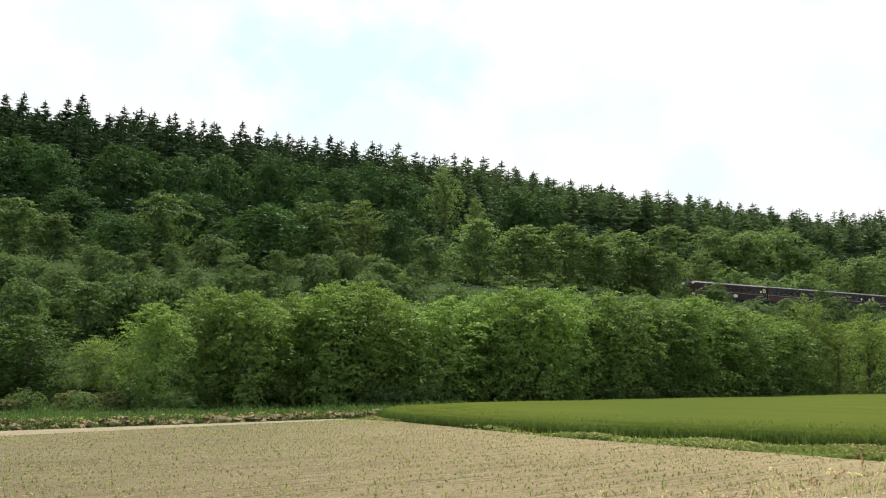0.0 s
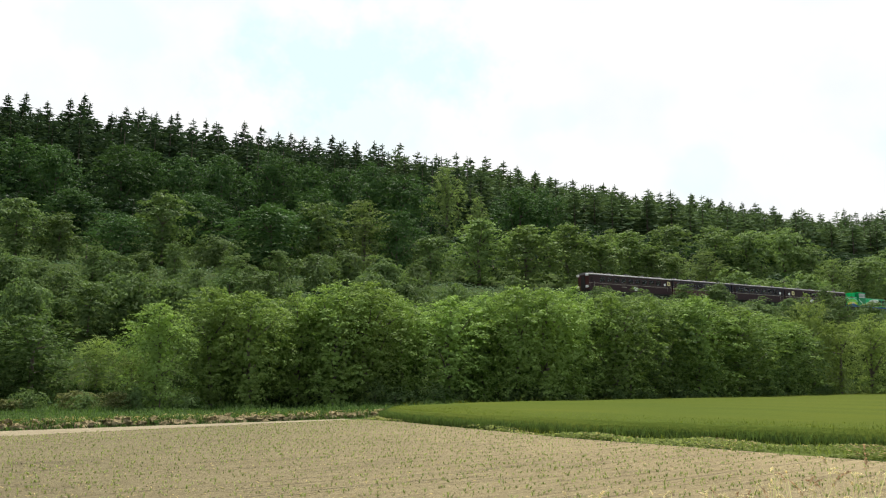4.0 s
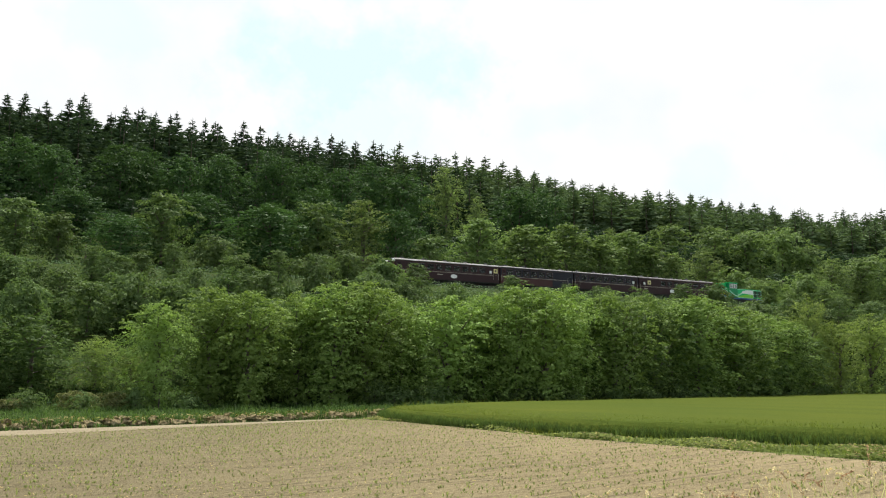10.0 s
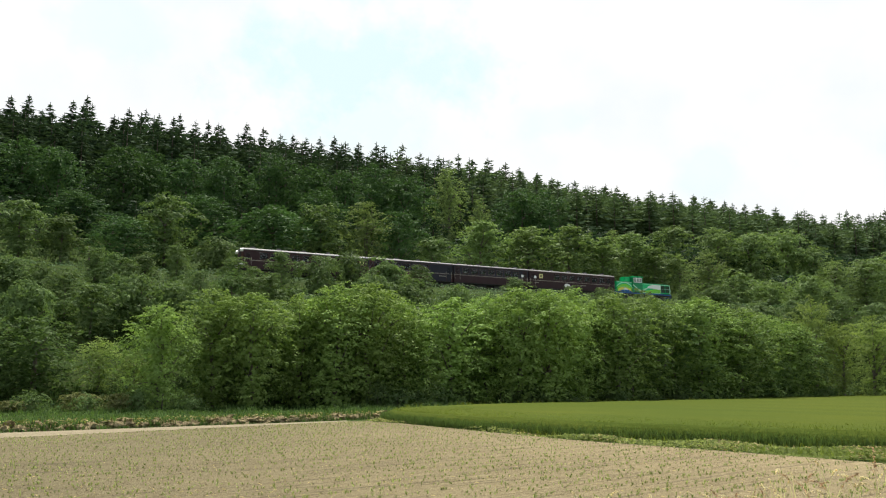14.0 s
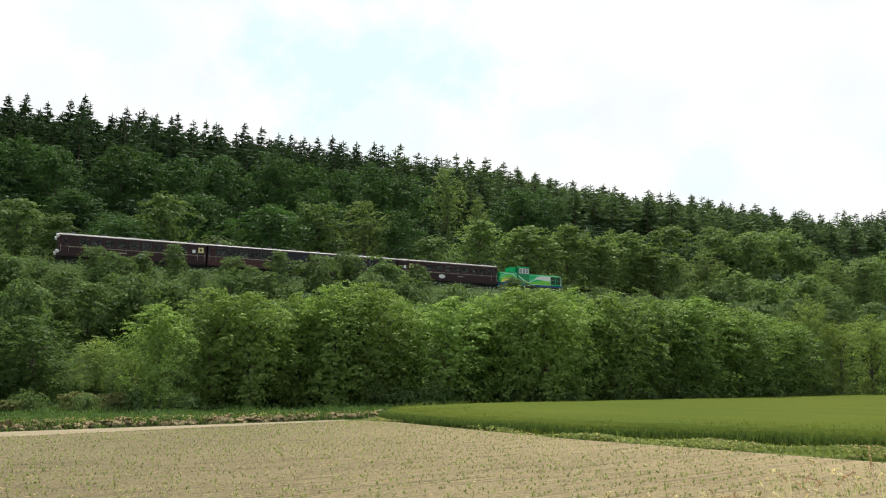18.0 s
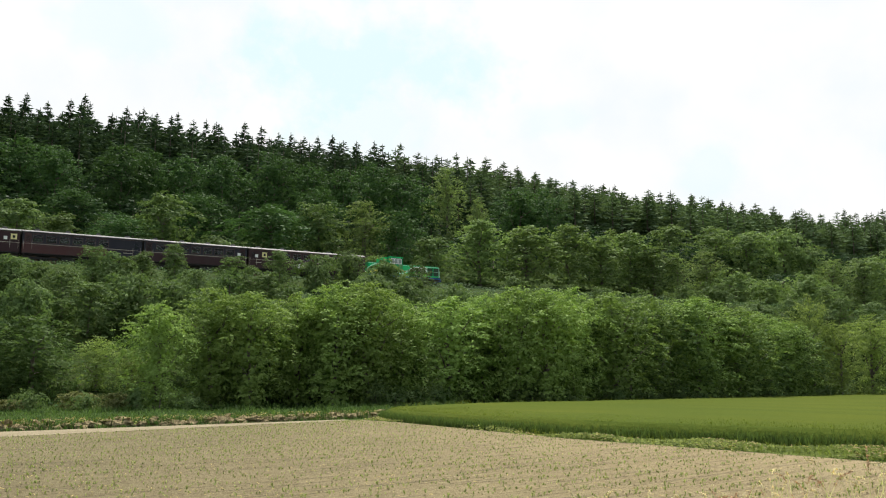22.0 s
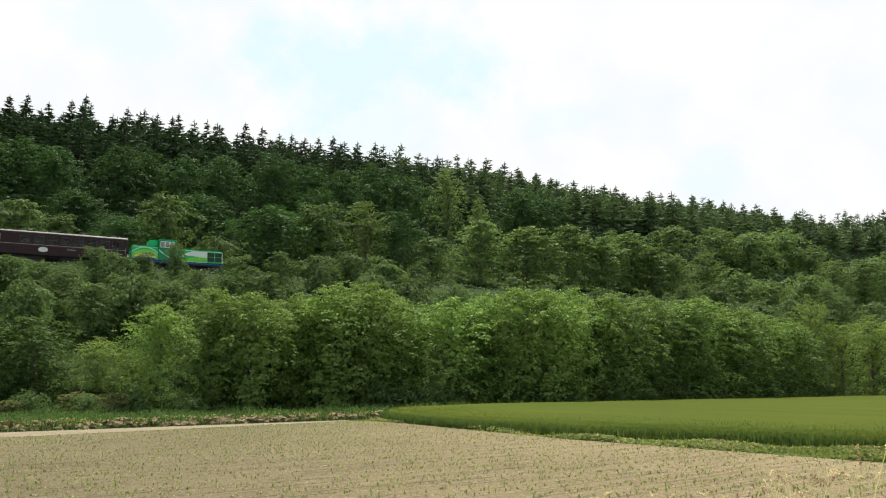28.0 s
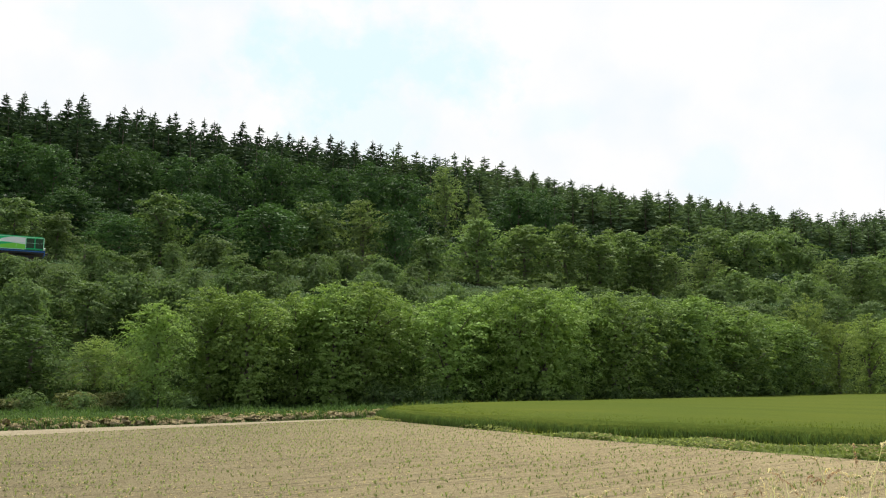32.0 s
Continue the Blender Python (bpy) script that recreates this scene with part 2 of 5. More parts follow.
def sky_material():
    """Bright broken cloud with thin pale-blue gaps."""
    m, t, p = material("bright broken cloud")
    t.nodes.remove(p)
    c = t.nodes.new("ShaderNodeTexCoord")
    sep = t.nodes.new("ShaderNodeSeparateXYZ")
    link(t, c.outputs["Object"], sep.inputs[0])
    warp = maths(t, "MULTIPLY", maths(t, "SUBTRACT", noise_of(t, 0.0055, 8, rough=0.6), 0.5), 3.0)
    total = None
    # gaps in the cloud: across, up, half width, half height, depth
    for gx, gz, rx, rz, depth in ((-235, 850, 330, 165, 0.95), (-80, 1065, 150, 30, 0.9), (-180, 690, 160, 110, 0.55), (656, 540, 80, 60, 0.42), (1120, 590, 110, 70, 0.5), (-850, 900, 160, 100, 0.45), (280, 690, 90, 50, 0.35), (-950, 1000, 400, 60, 0.3)):
        dx = maths(t, "DIVIDE", maths(t, "SUBTRACT", sep.outputs[0], gx), rx)
        dz = maths(t, "DIVIDE", maths(t, "SUBTRACT", sep.outputs[2], gz), rz)
        r = maths(t, "SQRT", maths(t, "ADD", maths(t, "MULTIPLY", dx, dx), maths(t, "MULTIPLY", dz, dz)))
        r = maths(t, "ADD", r, warp)
        f = maths(t, "MULTIPLY", maths(t, "SUBTRACT", 1.18, r), 1.5)
        f.node.use_clamp = True
        f = maths(t, "MULTIPLY", f, min(1.0, depth))
        total = f if total is None else maths(t, "MAXIMUM", total, f)
    haze = noise_of(t, 0.0022, 5)
    white = ramp(t, haze, [(0.32, (0.90, 0.955, 1.0)), (0.52, (1.0, 1.0, 1.0))])
    col = blend(t, total, white, (0.79, 0.97, 1.0))
    em = t.nodes.new("ShaderNodeEmission")
    link(t, col, em.inputs["Color"])
    em.inputs["Strength"].default_value = 0.728
    link(t, em.outputs[0], t.nodes["Material Output"].inputs["Surface"])
    return m


CLOUD = sky_material()


# ---------------------------------------------------------------- building helpers
def fast_mesh(name, verts, quads, mats, slots=None):
    """A mesh from arrays of vertices (n, 3) and quads (m, 4)."""
    me = bpy.data.meshes.new(name)
    verts, quads = np.asarray(verts, np.float32), np.asarray(quads, np.int32)
    me.vertices.add(len(verts))
    me.vertices.foreach_set("co", verts.ravel())
    me.loops.add(quads.size)
    me.loops.foreach_set("vertex_index", quads.ravel())
    me.polygons.add(len(quads))
    me.polygons.foreach_set("loop_start", np.arange(0, quads.size, 4, dtype=np.int32))
    me.polygons.foreach_set("loop_total", np.full(len(quads), 4, np.int32))
    for mt in mats:
        me.materials.append(mt)
    if slots is not None:
        me.polygons.foreach_set("material_index", np.asarray(slots, np.int32))
    me.update(calc_edges=True)
    me.validate()
    return me


def part(name, bm, mat, parent, label="", smooth=False):
    me = bpy.data.meshes.new(name)
    bmesh.ops.recalc_face_normals(bm, faces=bm.faces[:])
    if smooth:
        for f in bm.faces:
            f.smooth = True
    bm.to_mesh(me)
    bm.free()
    me.materials.append(mat)
    ob = new(name, me)
    ob.parent = parent
    return tagged(ob, label)


def box(bm, x0, x1, y0, y1, z0, z1, bevel=0.0):
    r = bmesh.ops.create_cube(bm, size=1.0, matrix=Matrix.Translation(((x0 + x1) / 2, (y0 + y1) / 2, (z0 + z1) / 2)) @ Matrix.Diagonal((x1 - x0, y1 - y0, z1 - z0, 1)))
    if bevel:
        edges = list({e for v in r["verts"] for e in v.link_edges})
        bmesh.ops.bevel(bm, geom=edges, offset=bevel, segments=2, affect="EDGES")
    return bm


def boxed(*a, bevel=0.0):
    return box(bmesh.new(), *a, bevel=bevel)


def cyl(bm, x, y, z, r, depth, axis="z", segments=14, r2=None):
    turn = {"z": (0, 0, 0), "y": (90, 0, 0), "x": (0, 90, 0)}[axis]
    bmesh.ops.create_cone(bm, cap_ends=True, segments=segments, radius1=r, radius2=r if r2 is None else r2, depth=depth, matrix=pose(x, y, z, *turn))
    return bm


def prism(outline, y0, y1):
    """A plate with that outline in x and z, between y0 and y1."""
    bm = bmesh.new()
    a = [bm.verts.new((x, y0, z)) for x, z in outline]
    b = [bm.verts.new((x, y1, z)) for x, z in outline]
    bm.faces.new(a)
    bm.faces.new(b[::-1])
    for i in range(len(a)):
        j = (i + 1) % len(a)
        bm.faces.new((a[j], a[i], b[i], b[j]))
    return bm


def empty(name, m, label, category, group="", kind=""):
    ob = new(name)
    ob.empty_display_size = 0.3
    ob.matrix_world = m
    return tagged(ob, label, category, group, kind)


# ---------------------------------------------------------------- the lie of the land
# u runs along the railway, v across it, away from the fields
HEAD = radians(63.36)
SU, CU = math.sin(HEAD), math.cos(HEAD)
BEND = 0.0241           # the line draws away from the field by this slope along u
TRACK_TURN = 90 - 63.36 + math.degrees(math.atan(BEND))
TRACK_V, RAIL_Z = 119.75, 16.25
GRADE = -0.0032         # the line falls gently along u


def at_uv(u, v):
    return u * SU - v * CU, u * CU + v * SU


def track_at(u, side=0.0):
    """A place on the line, or beside it."""
    return at_uv(u, TRACK_V + BEND * (u - 60) + side)


def rail_z(u):
    return RAIL_Z + GRADE * (u - 60)


def land(x, y):
    """Height of the ground."""
    x, y = np.asarray(x, float), np.asarray(y, float)
    u, v = x * SU + y * CU, -x * CU + y * SU
    foot = np.minimum(98, 66 + np.maximum(0, u - 50) * 0.42)
    a = np.clip((v - foot) / (113 - foot), 0, 1)
    low = (RAIL_Z - 0.5 + GRADE * (np.clip(u, -300, 600) - 60)) * (a * 0.75 + 0.25 * a * a * (3 - 2 * a))
    high = 0.32 * np.clip(v - 126.5, 0, 135.5) + 0.02 * np.clip(v - 262, 0, 900)
    rough = np.sin(x * 0.31 + 1.3 * np.sin(y * 0.17)) * np.sin(y * 0.27 + 0.8) * 0.35
    slope = np.clip((v - foot) / 6, 0, 1) * np.clip((113 - v) / 6, 0, 1) + np.clip((v - 127) / 8, 0, 1)
    near = np.sin(x * 0.9 + 2 * np.sin(y * 0.4)) * np.sin(y * 0.7) * 0.03
    return low + high + rough * slope + near * np.clip((y - 42) / 6, 0, 1)


def ground():
    def steps(lo, hi, fine0, fine1, d):
        s = list(np.arange(fine0, fine1 + 0.01, d))
        k = d
        while s[-1] < hi:
            k *= 1.18
            s.append(min(hi, s[-1] + k))
        k = d
        while s[0] > lo:
            k *= 1.18
            s.insert(0, max(lo, s[0] - k))
        return np.array(s)
    xs, ys = steps(-2300, 2300, -90, 130, 2.2), steps(-1200, 2300, -10, 260, 2.2)
    gx, gy = np.meshgrid(xs, ys)
    z = land(gx, gy)
    n, m = len(xs), len(ys)
    idx = np.arange(n * m).reshape(m, n)
    quads = np.stack([idx[:-1, :-1], idx[:-1, 1:], idx[1:, 1:], idx[1:, :-1]], -1).reshape(-1, 4)
    me = fast_mesh("ground", np.stack([gx, gy, z], -1).reshape(-1, 3), quads, [GRASSY])
    for p in me.polygons:
        p.use_smooth = True
    return tagged(new("ground", me), "rough grassy ground rising into a wooded hillside", "ground", kind="structure")


ground()


def sky_backdrop():
    r, n, rows = 2250.0, 40, 10
    verts, quads = [], []
    for j in range(rows + 1):
        for i in range(n + 1):
            az = radians(-38 + 76 * i / n)
            verts.append((r * math.sin(az), r * math.cos(az), -60 + 1360 * j / rows))
    for j in range(rows):
        for i in range(n):
            k = j * (n + 1) + i
            quads.append((k, k + 1, k + n + 2, k + n + 1))
    ob = new("backdrop", fast_mesh("backdrop", verts, quads, [CLOUD]))
    return tagged(ob, "bright white broken cloud with thin pale blue gaps", "sky", kind="structure")


BACKDROP = sky_backdrop()

ROW_TURN = 45.5       # degrees from straight ahead, to the right, in which the seed rows run


def sheet(name, outline, z, mat, label, category, cut=1.0, wave=0.0):
    """A flat sheet with that outline, cut into a grid of faces so that it can undulate."""
    bm = bmesh.new()
    bm.faces.new([bm.verts.new((x, y, z)) for x, y in outline])
    lo = [min(p[i] for p in outline) for i in (0, 1)]
    hi = [max(p[i] for p in outline) for i in (0, 1)]
    for axis in (0, 1):
        k = lo[axis] + cut
        while k < hi[axis]:
            no, co = [0, 0, 0], [0, 0, 0]
            no[axis], co[axis] = 1, k
            bmesh.ops.bisect_plane(bm, geom=bm.verts[:] + bm.edges[:] + bm.faces[:], plane_co=co, plane_no=no)
            k += cut
    for v in bm.verts:
        v.co.z += wave * (math.sin(v.co.x * 1.7) * math.sin(v.co.y * 1.3) + 0.5 * math.sin(v.co.x * 0.6 + v.co.y * 0.5))
    ob = part(name, bm, mat, None, label)
    return tagged(ob, category=category, kind="structure")


FIELD = [(9.3, 18.6), (20.4, -2.6), (24, -12), (-58, -22), (-38.5, -1.2), (-13.9, 28.0), (-3.9, 42.5), (-1.9, 39.4), (3.7, 27.3), (7.6, 21.4)]
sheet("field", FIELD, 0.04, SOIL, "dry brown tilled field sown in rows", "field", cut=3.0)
TRACKWAY_LINE = [(-38.5, -1.3), (-13.85, 27.9), (-4.3, 41.8), (-4.8, 42.6), (-15.7, 30.8), (-41, 1.3)]
sheet("farm_track", TRACKWAY_LINE, 0.05, TRACKWAY, "pale dry earth track beside the field", "farm track", cut=3.0)


# ---------------------------------------------------------------- trees
def leaf_quads(centres, normals, size, rng, droop=0.2, slim=0.68):
    """A kite-shaped leaf at every centre, roughly across its normal."""
    n = len(centres)
    nn = normals + rng.normal(0, 0.22, (n, 3))
    nn /= np.linalg.norm(nn, axis=1, keepdims=True) + 1e-9
    t = np.cross(nn, rng.normal(0, 1, (n, 3)))
    t[:, 2] -= droop
    t -= nn * (t * nn).sum(1, keepdims=True)
    t /= np.linalg.norm(t, axis=1, keepdims=True) + 1e-9
    b = np.cross(nn, t)
    s = size * rng.uniform(0.6, 1.35, (n, 1))
    fold = nn * s * 0.12
    v = np.stack([centres - t * s * 0.5, centres - b * s * slim * 0.5 + fold, centres + t * s * 0.5, centres + b * s * slim * 0.5 + fold], 1).reshape(-1, 3)
    q = np.arange(n * 4).reshape(n, 4)
    return v, q


def tube(points, radii, sides=6):
    """Vertices and quads of a tapered tube along the points."""
    verts, quads = [], []
    for i, (p, r) in enumerate(zip(points, radii)):
        p = np.asarray(p, float)
        d = np.asarray(points[min(i + 1, len(points) - 1)], float) - np.asarray(points[max(i - 1, 0)], float)
        d /= np.linalg.norm(d) + 1e-9
        a = np.cross(d, (0.3, 0.9, 0.1))
        a /= np.linalg.norm(a) + 1e-9
        b = np.cross(d, a)
        for k in range(sides):
            w = 2 * math.pi * k / sides
            verts.append(p + r * (a * math.cos(w) + b * math.sin(w)))
    for i in range(len(points) - 1):
        for k in range(sides):
            j = (k + 1) % sides
            quads.append((i * sides + k, i * sides + j, (i + 1) * sides + j, (i + 1) * sides + k))
    return verts, quads


def broadleaf(name, seed, mat, boughs=50, tufts=14, per_tuft=10, leaf=0.19, low=0.04, height=10.0, radius=2.9, bulge=0.58, skirt=0.70, pad=(0.33, 0.27, 0.20), droop=0.25, tuft=0.36, shoots=14, inner=800, steep=1.0, flat=0.45, ragged=(0.78, 1.1), face=0.8, slim=0.6):
    """A leafy tree: trunk with limbs, and a crown of boughs; each bough is a domed spray of leaf tufts, with shade under it."""
    rng = np.random.default_rng(seed)
    up = np.array((0, 0, 1.0))

    def profile(zz):
        if zz > bulge:
            return math.sqrt(max(0.0, 1 - ((zz - bulge) / (1.0 - bulge)) ** 2))
        return max(skirt, math.sqrt(max(0.0, 1 - ((bulge - zz) / (bulge + 0.2)) ** 2)))

    # where a bough ends, its direction, the way its upper side faces, and its size
    sprays, ends = [], []
    for i in range(boughs + shoots):
        shoot = i >= boughs
        zz = rng.uniform(0.55, 1.0) if shoot else ((i + rng.uniform(0.1, 0.9)) / boughs) ** 0.9
        ang = i * 2.39996 + rng.uniform(-0.5, 0.5)
        out = np.array((math.cos(ang), math.sin(ang), 0.0))
        rel = max(0.0, (zz - bulge) / (1 - bulge))
        th = radians(-14 + 74 * rel * steep + rng.uniform(-14, 14))
        if shoot:
            th = radians(rng.uniform(55, 85))
        a = out * math.cos(th) + up * math.sin(th)
        n = up * math.cos(th) - out * math.sin(th) + out * 0.45
        n /= np.linalg.norm(n)
        s = radius * rng.uniform(0.7, 1.3) * (0.5 if shoot else 1.0)
        tip = out * radius * profile(zz) * rng.uniform(*ragged) + up * (low + (0.985 - low) * zz) * height
        if shoot:
            tip = tip * np.array((0.88, 0.88, 1.02))
        c = tip - a * s * pad[0] * 0.8
        sprays.append((c, a, n, s, max(4, int(tufts * (s / radius) ** 1.7))))
        ends.append(c)
    cs, ns = [], []
    for c, a, n, s, m in sprays:
        side = np.cross(n, a)
        side /= np.linalg.norm(side) + 1e-9
        rho, w = np.sqrt(rng.uniform(0, 1, m)), rng.uniform(0, 2 * math.pi, m)
        p, q = (rho * np.cos(w))[:, None], (rho * np.sin(w))[:, None]
        at = c + a * s * pad[0] * p + side * s * pad[1] * q + n * s * pad[2] * (1 - p * p - q * q) - up * droop * s * pad[0] * np.clip(p + 0.3, 0, 2) ** 2
        at = at + rng.normal(0, 0.05 * s, at.shape)
        tn = n * 0.8 + a * 0.4 * p + side * 0.5 * q + up * 0.35 + rng.normal(0, 0.16, at.shape)
        tn /= np.linalg.norm(tn, axis=1, keepdims=True)
        k = per_tuft
        at, tn = np.repeat(at, k, 0), np.repeat(tn, k, 0)
        d = rng.normal(0, 1, at.shape)
        d /= np.linalg.norm(d, axis=1, keepdims=True)
        h = (d * tn).sum(1, keepdims=True)
        d = np.where(h < -0.1, d - 2 * h * tn, d)
        h = np.abs(h)
        r = tuft * np.repeat(rng.uniform(0.7, 1.25, m), k)[:, None] * rng.uniform(0.55, 1.0, (len(at), 1))
        cs.append(at + (d - flat * h * tn) * r)
        ns.append(tn * (1.3 - face) + d * face)
    v, q = leaf_quads(np.concatenate(cs), np.concatenate(ns), leaf, rng, 0.35, slim)
    # broad inner leaf sprays that close the crown
    k = inner
    zz, ang = rng.uniform(0.0, 0.9, k), rng.uniform(0, 6.28, k)
    r = np.array([profile(f) for f in zz]) * radius * rng.uniform(0.1, 0.55, k)
    d = np.stack([np.cos(ang), np.sin(ang), np.full(k, 0.2)], 1)
    c = np.stack([r * np.cos(ang), r * np.sin(ang), (low * 0.5 + (0.88 - low) * zz) * height], 1)
    v2, q2 = leaf_quads(c, d, max(0.105 * radius, 1.05 * leaf), rng, 0.2, 0.8)
    crown_mesh = fast_mesh("crown", np.concatenate([v, v2]), np.concatenate([q, q2 + len(v)]), [mat])
    lean = rng.uniform(-0.25, 0.25, 2)
    stem = [(0, 0, -0.6), (lean[0] * 0.4, lean[1] * 0.4, height * 0.25), (lean[0], lean[1], height * 0.55), (lean[0] * 1.3, lean[1], height * 0.72)]
    verts, quads = tube(stem, (0.20, 0.15, 0.1, 0.03), 7)
    for i in range(9):
        c = ends[int(rng.integers(3, len(ends)))]
        ring = 1 if c[2] < height * 0.6 else 2
        p0, base, k = stem[ring], len(verts), ring * 7 + i % 6
        lv, lq = tube([p0, (c[0] * 0.5, c[1] * 0.5, (p0[2] + c[2]) / 2 + 0.2), np.array(c) * np.array((0.85, 0.85, 1.0))], (0.07, 0.04, 0.012), 5)
        verts = list(verts) + list(lv)
        quads = list(quads) + [tuple(base + n for n in f) for f in lq] + [(k, k + 1, base + 1, base)]
    trunk_mesh = fast_mesh("trunk", verts, quads, [BARK])
    return crown_mesh, trunk_mesh


def spruce(name, seed, height=20.0, radius=3.9, whorls=22, first=0.0, sprays=5, mat=None, taper=0.76, bare=0.08):
    """A spruce 20 m high: tiers of boughs with hanging sprays round a straight trunk."""
    rng = np.random.default_rng(seed)
    base, tip, wide = [], [], []
    for i in range(whorls):
        f = first + (1 - first) * ((i + 0.3) / whorls) ** 0.8
        z = height * (0.05 + 0.94 * f)
        reach = radius * (1 - f) ** taper * rng.uniform(0.8, 1.15) + 0.1
        n = 8 if f < 0.75 else 7
        for k in range(n):
            ang = 2 * math.pi * k / n + i * 0.7 + rng.uniform(-0.3, 0.3)
            if rng.random() < bare:
                continue
            ln = reach * rng.uniform(0.5, 1.25)
            out = np.array((math.cos(ang), math.sin(ang), 0.0))
            side = np.array((-math.sin(ang), math.cos(ang), 0.0))
            rise = -0.32 + max(0.0, f - 0.6) * 2.0
            z0 = z + rng.uniform(-0.5, 0.5)
            for j in range(sprays if f < 0.8 else 4):
                g = (j + rng.uniform(0.2, 0.9)) / sprays
                p = np.array((0, 0, z0)) + out * ln * g + np.array((0, 0, rise * ln * g + 0.12 * ln * g * g))
                d = out * rng.uniform(0.5, 1.0) + side * rng.uniform(-0.75, 0.75) + np.array((0, 0, rng.uniform(-0.55, 0.15) + rise * 0.5))
                d /= np.linalg.norm(d)
                l = (0.3 * ln + 0.26) * rng.uniform(0.7, 1.25)
                base.append(p - d * l * 0.2)
                tip.append(p + d * l)
                wide.append(l * rng.uniform(0.2, 0.34))
    base, tip, wide = np.array(base), np.array(tip), np.array(wide)[:, None]
    d = tip - base
    w = np.cross(d, rng.normal(0, 1, d.shape) + np.array((0, 0, 0.6)))
    w /= np.linalg.norm(w, axis=1, keepdims=True) + 1e-9
    mid = base + d * 0.45
    v = np.stack([base, mid - w * wide, tip, mid + w * wide], 1).reshape(-1, 3)
    q = np.arange(len(v)).reshape(-1, 4)
    lead, lq = tube([(0, 0, height * 0.93), (0, 0, height * 1.025)], (0.11, 0.03), 4)
    crown_mesh = fast_mesh("crown", np.concatenate([v, lead]), np.concatenate([q, np.array(lq) + len(v)]), [mat or NEEDLE])
    trunk_mesh = fast_mesh("trunk", *tube([(0, 0, -0.8), (0, 0, height * 0.4), (0, 0, height * 0.97)], (0.24, 0.17, 0.03), 7), [BARK])
    return crown_mesh, trunk_mesh


def plant(kind, meshes, x, y, height, width, tall, wide, label, category, group, turn):
    """Stands a copy of a tree (built tall by wide) on the ground, at its own height and half width."""
    k = Matrix.Diagonal((width / wide, width / wide, height / tall, 1))
    root = empty(kind, pose(x, y, float(land(x, y)) - 0.05, 0, 0, turn) @ k, label, category, group)
    for nm, me in zip(("crown", "trunk"), meshes):
        ob = new(nm, me)
        ob.parent = root
    return root


rnd = random.Random(5)
FLAT = dict(pad=(0.48, 0.32, 0.09), droop=0.36, steep=0.28, flat=0.62, ragged=(0.6, 1.22), face=0.68, slim=0.55)
HEDGE_MESH = [broadleaf("alder", 11 + i, LEAF_HEDGE, inner=1200) for i in range(4)]
HEDGE_SHADED_MESH = [broadleaf("shaded_alder", 21 + i, LEAF_HEDGE_SHADED, inner=1200) for i in range(3)]
DARK_MESH = [broadleaf("alder", 24 + i, LEAF_DARK_SHADE, droop=0.4, tuft=0.5, leaf=0.28, boughs=40, tufts=9, per_tuft=8) for i in range(2)]
ASH_MESH = [broadleaf("ash", 26 + i, LEAF_MAPLE, boughs=44, tufts=10, per_tuft=8, leaf=0.30, tuft=0.48, bulge=0.36, skirt=0.6, shoots=16) for i in range(2)]
WILLOW_MESH = [broadleaf("willow", 31 + i, LEAF_WILLOW, boughs=50, tufts=12, per_tuft=9, leaf=0.19, tuft=0.34, pad=(0.36, 0.20, 0.12), droop=0.1, steep=1.2, shoots=26) for i in range(2)]
SHRUB_MESH = [broadleaf("shrub", 51 + i, LEAF_SHRUB, boughs=24, tufts=15, per_tuft=10, leaf=0.40, tuft=0.66, radius=4.2, skirt=0.75, shoots=5, inner=420, **FLAT) for i in range(4)]
LOW_MESH = [broadleaf("low_shrub", 151 + i, LEAF_SHRUB, boughs=20, tufts=16, per_tuft=10, leaf=0.46, tuft=0.76, height=6.0, radius=5.0, skirt=0.75, shoots=4, inner=420, **FLAT) for i in range(3)]
MAPLE_MESH = [broadleaf("maple", 161 + i, LEAF_MAPLE, boughs=30, tufts=15, per_tuft=11, leaf=0.34, tuft=0.54, radius=4.2, skirt=0.7, shoots=6, inner=420, **FLAT) for i in range(2)]
LOW_MAPLE_MESH = [broadleaf("low_maple", 171 + i, LEAF_MAPLE, boughs=22, tufts=16, per_tuft=11, leaf=0.38, tuft=0.62, height=6.0, radius=5.0, skirt=0.75, shoots=4, inner=420, **FLAT) for i in range(2)]
DRY_MESH = [broadleaf("dry_scrub", 65 + i, DRY_SCRUB, boughs=26, tufts=12, per_tuft=7, leaf=0.55, tuft=0.7, low=0.02, height=6.0, radius=6.0, skirt=0.9, shoots=14, inner=160) for i in range(2)]
BRAMBLE_MESH = [broadleaf("bramble", 68 + i, LEAF_SHRUB, boughs=16, tufts=9, per_tuft=7, leaf=0.7, tuft=1.0, low=0.02, height=6.0, radius=6.0, skirt=0.85, shoots=5, inner=90, **FLAT) for i in range(3)]
HAZEL_MESH = [broadleaf("hazel", 75 + i, LEAF_DARK_SHADE, boughs=16, tufts=9, per_tuft=7, leaf=0.6, tuft=0.9, low=0.02, height=6.0, radius=6.0, skirt=0.85, shoots=5, inner=90, **FLAT) for i in range(2)]
OAK_MESH = [broadleaf("oak", 71 + i, LEAF_OAK, boughs=36, tufts=14, per_tuft=10, leaf=0.27, tuft=0.50, radius=3.8, bulge=0.5, skirt=0.8, shoots=0, pad=(0.33, 0.30, 0.26)) for i in range(4)]
